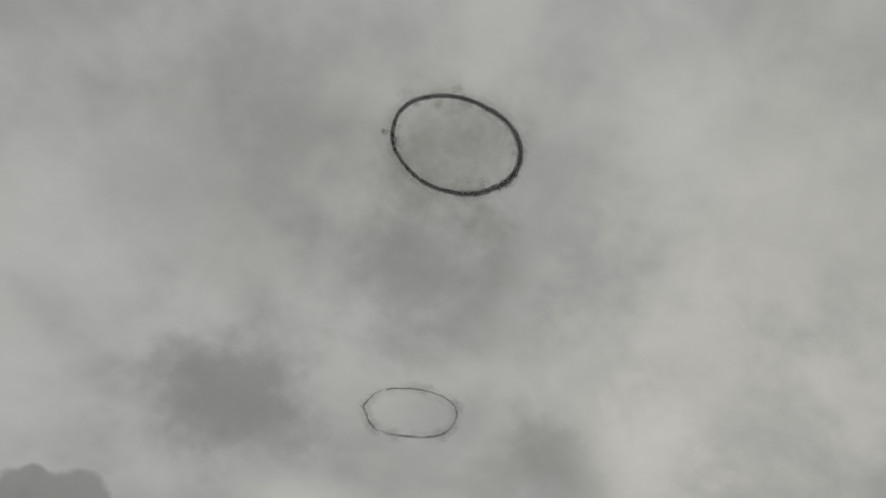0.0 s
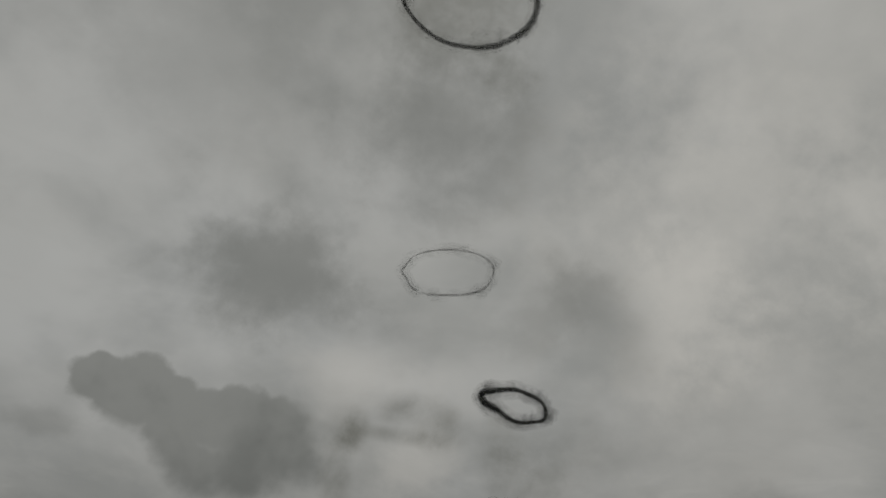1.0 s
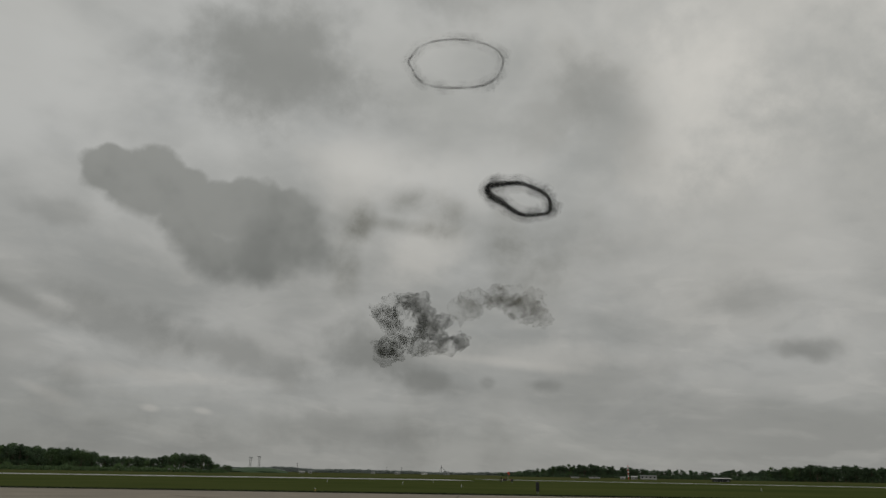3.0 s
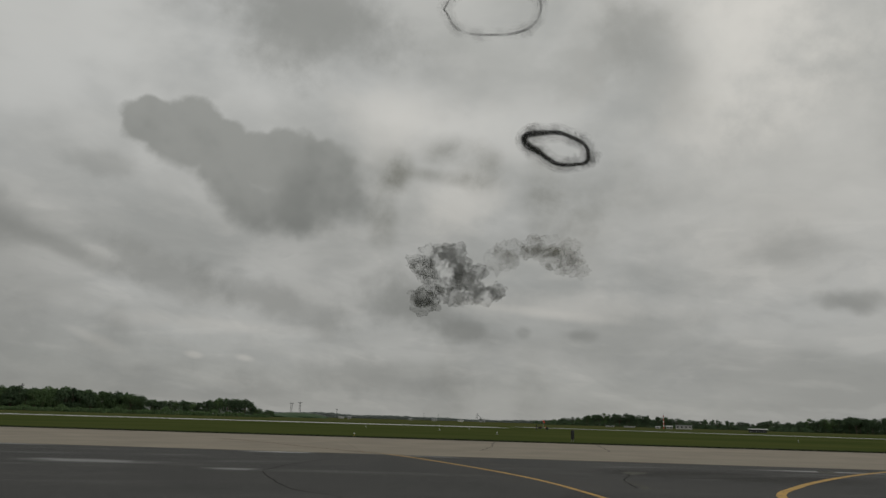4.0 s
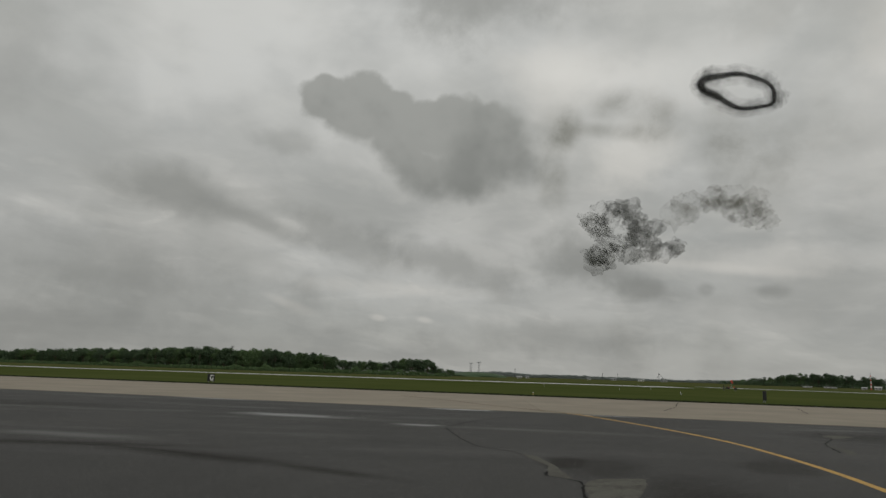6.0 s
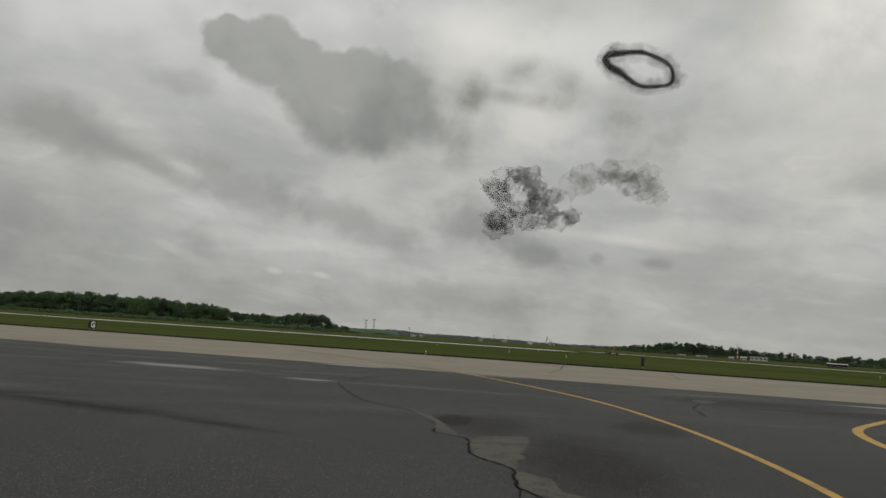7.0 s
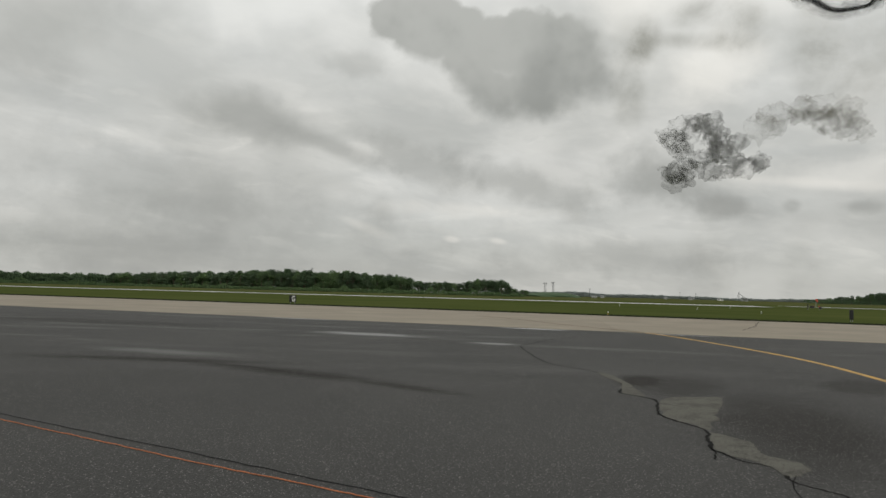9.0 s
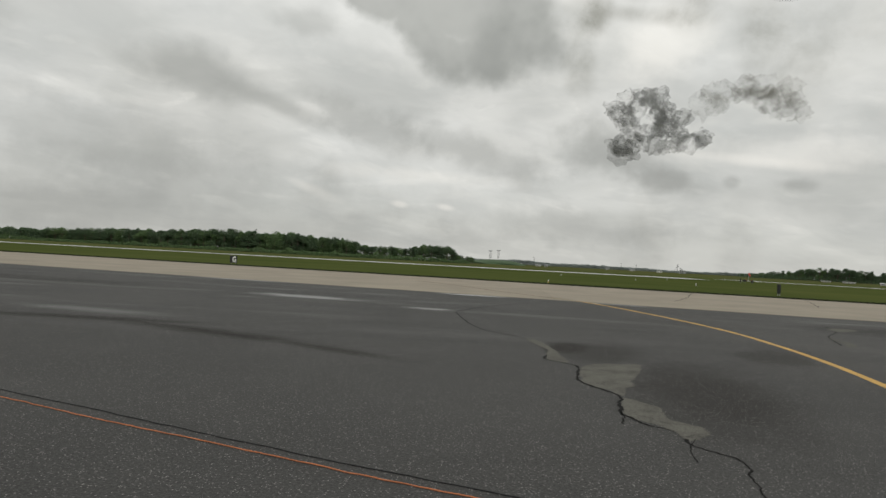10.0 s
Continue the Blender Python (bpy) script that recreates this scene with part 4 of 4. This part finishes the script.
def mound(b, d, rx, h, label):
    x, y = polar(b, d)
    bm = bmesh.new()
    bmesh.ops.create_uvsphere(bm, u_segments=24, v_segments=12, radius=1)
    for v in bm.verts:
        v.co *= 1 + 0.12 * noise.noise(v.co * 2.3)
        v.co = Vector((v.co.x * rx, v.co.y * 20, max(0, v.co.z) * h))
    ob = part("mound", bm, LEAF_DARK, None)
    ob.matrix_world = pose(x, y, -0.05, 0, 0, -b)
    return tagged(ob, label, "mound", kind="structure")


mound(-0.2, 790, 32, 5.0, "low dark overgrown mound below the towers")


def pole(b, d, h, label, arms=0):
    x, y = polar(b, d)
    ob = thing("pole", x, y, -0.02, -b, label, "pole", "distant poles")
    part("shaft", rod((0, 0, 0), (0, 0, h), 0.3, 0.2), DARK_STEEL, ob)
    for k in range(arms):
        part("arm", rod((-1.3, 0, h - 0.6 - k), (1.3, 0, h - 0.6 - k), 0.16), DARK_STEEL, ob)
    return ob


pole(2.75, 900, 11, "dark pole standing on the skyline", 1)
pole(9.3, 1400, 13, "dark pole standing on the skyline", 1)
pole(10.4, 1400, 12, "dark pole standing on the skyline", 2)
pole(-18.6, 640, 19.5, "slim pole with lamps above the wood", 2)

# the mast with stays
x, y = polar(13.35, 1300)
ob = thing("mast", x, y, -0.02, -13.35, "slim mast with slanting stays on the skyline", "mast")
part("shaft", rod((0, 0, 0), (0, 0, 15), 0.5, 0.3), DARK_STEEL, ob)
part("head", box(-0.9, 0.9, -0.9, 0.9, 12.6, 14.2, 0.2), STEEL, ob)
part("stay", rod((0, 0, 13), (11.5, 0, 3.2), 0.28), DARK_STEEL, ob)
part("stay", rod((0, 0, 13), (-5.5, 0, 0), 0.22), DARK_STEEL, ob)
part("silo", rod((6.0, 0, 0), (6.0, 0, 6.2), 2.2, 2.0, 12), STEEL, ob)
part("silo", rod((11.5, 0, 0), (11.5, 0, 5.4), 2.4, 2.2, 12), STEEL, ob)

# the red and white mast
x, y = polar(27.0, 620)
ob = thing("mast", x, y, -0.02, -27, "red and white banded radio mast", "mast")
for k in range(7):
    part("band", rod((0, 0, k * 1.5), (0, 0, k * 1.5 + 1.5), 0.42 - k * 0.03, 0.39 - k * 0.03, 8), WHITE if k % 2 else RED, ob, "white band" if k % 2 else "red band")
part("tip", rod((0, 0, 10.5), (0, 0, 12.0), 0.08), STEEL, ob)


def shed(b, d, w, dep, h, roof, wall, label, windows=0, flat=False):
    x, y = polar(b, d)
    ob = thing("building", x, y, -0.02, -b, label, "building", "distant buildings")
    part("wall", box(-w / 2, w / 2, -dep / 2, dep / 2, 0, h), wall, ob)
    bm = bmesh.new()
    e, rise = 0.4, 0.25 if flat else h * 0.45
    pts = [(-w / 2 - e, -dep / 2 - e, h + 0.01), (w / 2 + e, -dep / 2 - e, h + 0.01), (w / 2 + e, dep / 2 + e, h + 0.01), (-w / 2 - e, dep / 2 + e, h + 0.01), (-w / 2 - e, 0, h + rise), (w / 2 + e, 0, h + rise)]
    v = [bm.verts.new(p) for p in pts]
    for f in ((0, 1, 5, 4), (2, 3, 4, 5), (0, 4, 3), (1, 2, 5), (3, 2, 1, 0)):
        bm.faces.new([v[i] for i in f])
    part("roof", bm, roof, ob)
    for k in range(windows):
        cx = -w / 2 + w * (k + 0.5) / windows
        win = part("window", box(cx - w * 0.22 / windows, cx + w * 0.22 / windows, -dep / 2 - 0.06, -dep / 2 + 0.02, h * 0.3, h * 0.75), PANE, ob)
        part("sill", box(cx - w * 0.27 / windows, cx + w * 0.27 / windows, -dep / 2 - 0.14, -dep / 2 + 0.01, h * 0.25, h * 0.3), WHITE, win)
    return ob


shed(27.4, 610, 4.5, 4, 1.7, PALE, PALE, "small white hut beside the banded mast", 2)
shed(26.6, 612, 3.5, 4, 1.2, PALE, PALE, "small white hut beside the banded mast", 1)
shed(28.4, 640, 12.5, 8, 2.9, ROOF, PALE, "long low white building on the far field", 4, True)
shed(33.3, 400, 8.2, 4, 1.6, WHITE, SIGN_BLACK, "low dark trailer with a white roof", 3, True)
shed(12.1, 1250, 9.0, 6, 2.6, WHITE, WHITE, "small white building on the skyline", 2, True)
shed(3.1, 900, 6.0, 5, 1.6, PALE, PALE, "small white building on the skyline", 2)
shed(3.7, 905, 4.0, 5, 2.0, ROOF, PALE, "small pale building on the skyline", 1)
shed(1.7, 850, 4.0, 4, 1.8, ROOF, PALE, "small pale building on the skyline", 1)
shed(8.3, 1300, 6.0, 5, 2.4, ROOF, PALE, "small pale building on the skyline", 2)
shed(10.1, 1320, 9.0, 6, 2.6, ROOF, PALE, "pale building on the skyline", 2)
shed(24.6, 680, 9.0, 3, 0.9, PALE, PALE, "low white trailer on the far field", 3, True)
shed(23.2, 690, 7.0, 3, 0.8, PALE, PALE, "low white trailer on the far field", 3, True)

# wind sock
x, y = polar(18.3, 270)
ob = thing("windsock", x, y, -0.02, -18.3, "orange windsock on a thin pole", "windsock")
part("pole", rod((0, 0, 0), (0, 0, 2.9), 0.06, 0.05), STEEL, ob)
part("sock", rod((0.0, 0, 2.6), (0.5, 0, 1.6), 0.34, 0.2, 12), RED, ob, "orange fabric sock")
for k in range(3):
    x, y = polar(17.8 + 0.35 * k, 262)
    ob = thing("marker_cone", x, y, -0.02, 0, "small orange marker on the grass", "marker", "orange markers")
    part("cone", rod((0, 0, 0.05), (0, 0, 0.5), 0.2, 0.06, 12), RED, ob)
    part("foot", box(-0.4, 0.4, -0.4, 0.4, 0, 0.05), BLACK, ob)

# ======================= grass tufts =======================
# the dark tufts draw the shadow line where grass meets the taxiway
spots = []
for k in range(14000):
    x = rnd.uniform(-75, 75)
    y = FAR + SLOPE * x + abs(rnd.gauss(0, 0.35)) + 0.05
    spots.append((x, y, 0.02, rnd.uniform(0.12, 0.26)))
clump_field("grass_tufts", spots, BLADE_SHADED, "uneven grass tufts along the taxiway's edge, coloured dark as its shadow line", "grass")

# ======================= taxiway slabs =======================
SLAB_W, SLAB_D = 7.6, (FAR - NEAR) / 5


def slab_mesh():
    g = 0.006
    bm = bmesh.new()
    c = [(g, g), (SLAB_W - g, g), (SLAB_W - g, SLAB_D - g), (g, SLAB_D - g)]
    inner = [(g + 0.02, g + 0.02), (SLAB_W - g - 0.02, g + 0.02), (SLAB_W - g - 0.02, SLAB_D - g - 0.02), (g + 0.02, SLAB_D - g - 0.02)]
    low = [bm.verts.new((x, y + SLOPE * x, -0.02)) for x, y in c]
    mid = [bm.verts.new((x, y + SLOPE * x, -0.006)) for x, y in c]
    top = [bm.verts.new((x, y + SLOPE * x, 0.0)) for x, y in inner]
    bm.faces.new(top)
    for i in range(4):
        j = (i + 1) % 4
        bm.faces.new((low[i], low[j], mid[j], mid[i]))
        bm.faces.new((mid[i], mid[j], top[j], top[i]))
    me = bpy.data.meshes.new("slab")
    bm.to_mesh(me)
    bm.free()
    me.materials.append(CONCRETE)
    return me


SLAB = slab_mesh()
for i in range(-33, 26):
    for j in range(5):
        ob = new("slab", SLAB)
        ob.parent = taxiway
        x = i * SLAB_W + 3.1
        ob.location = (x, NEAR + SLOPE * x + j * SLAB_D, 0.004 + 0.002 * noise.noise((i * 3.3, j * 5.1, 0)))
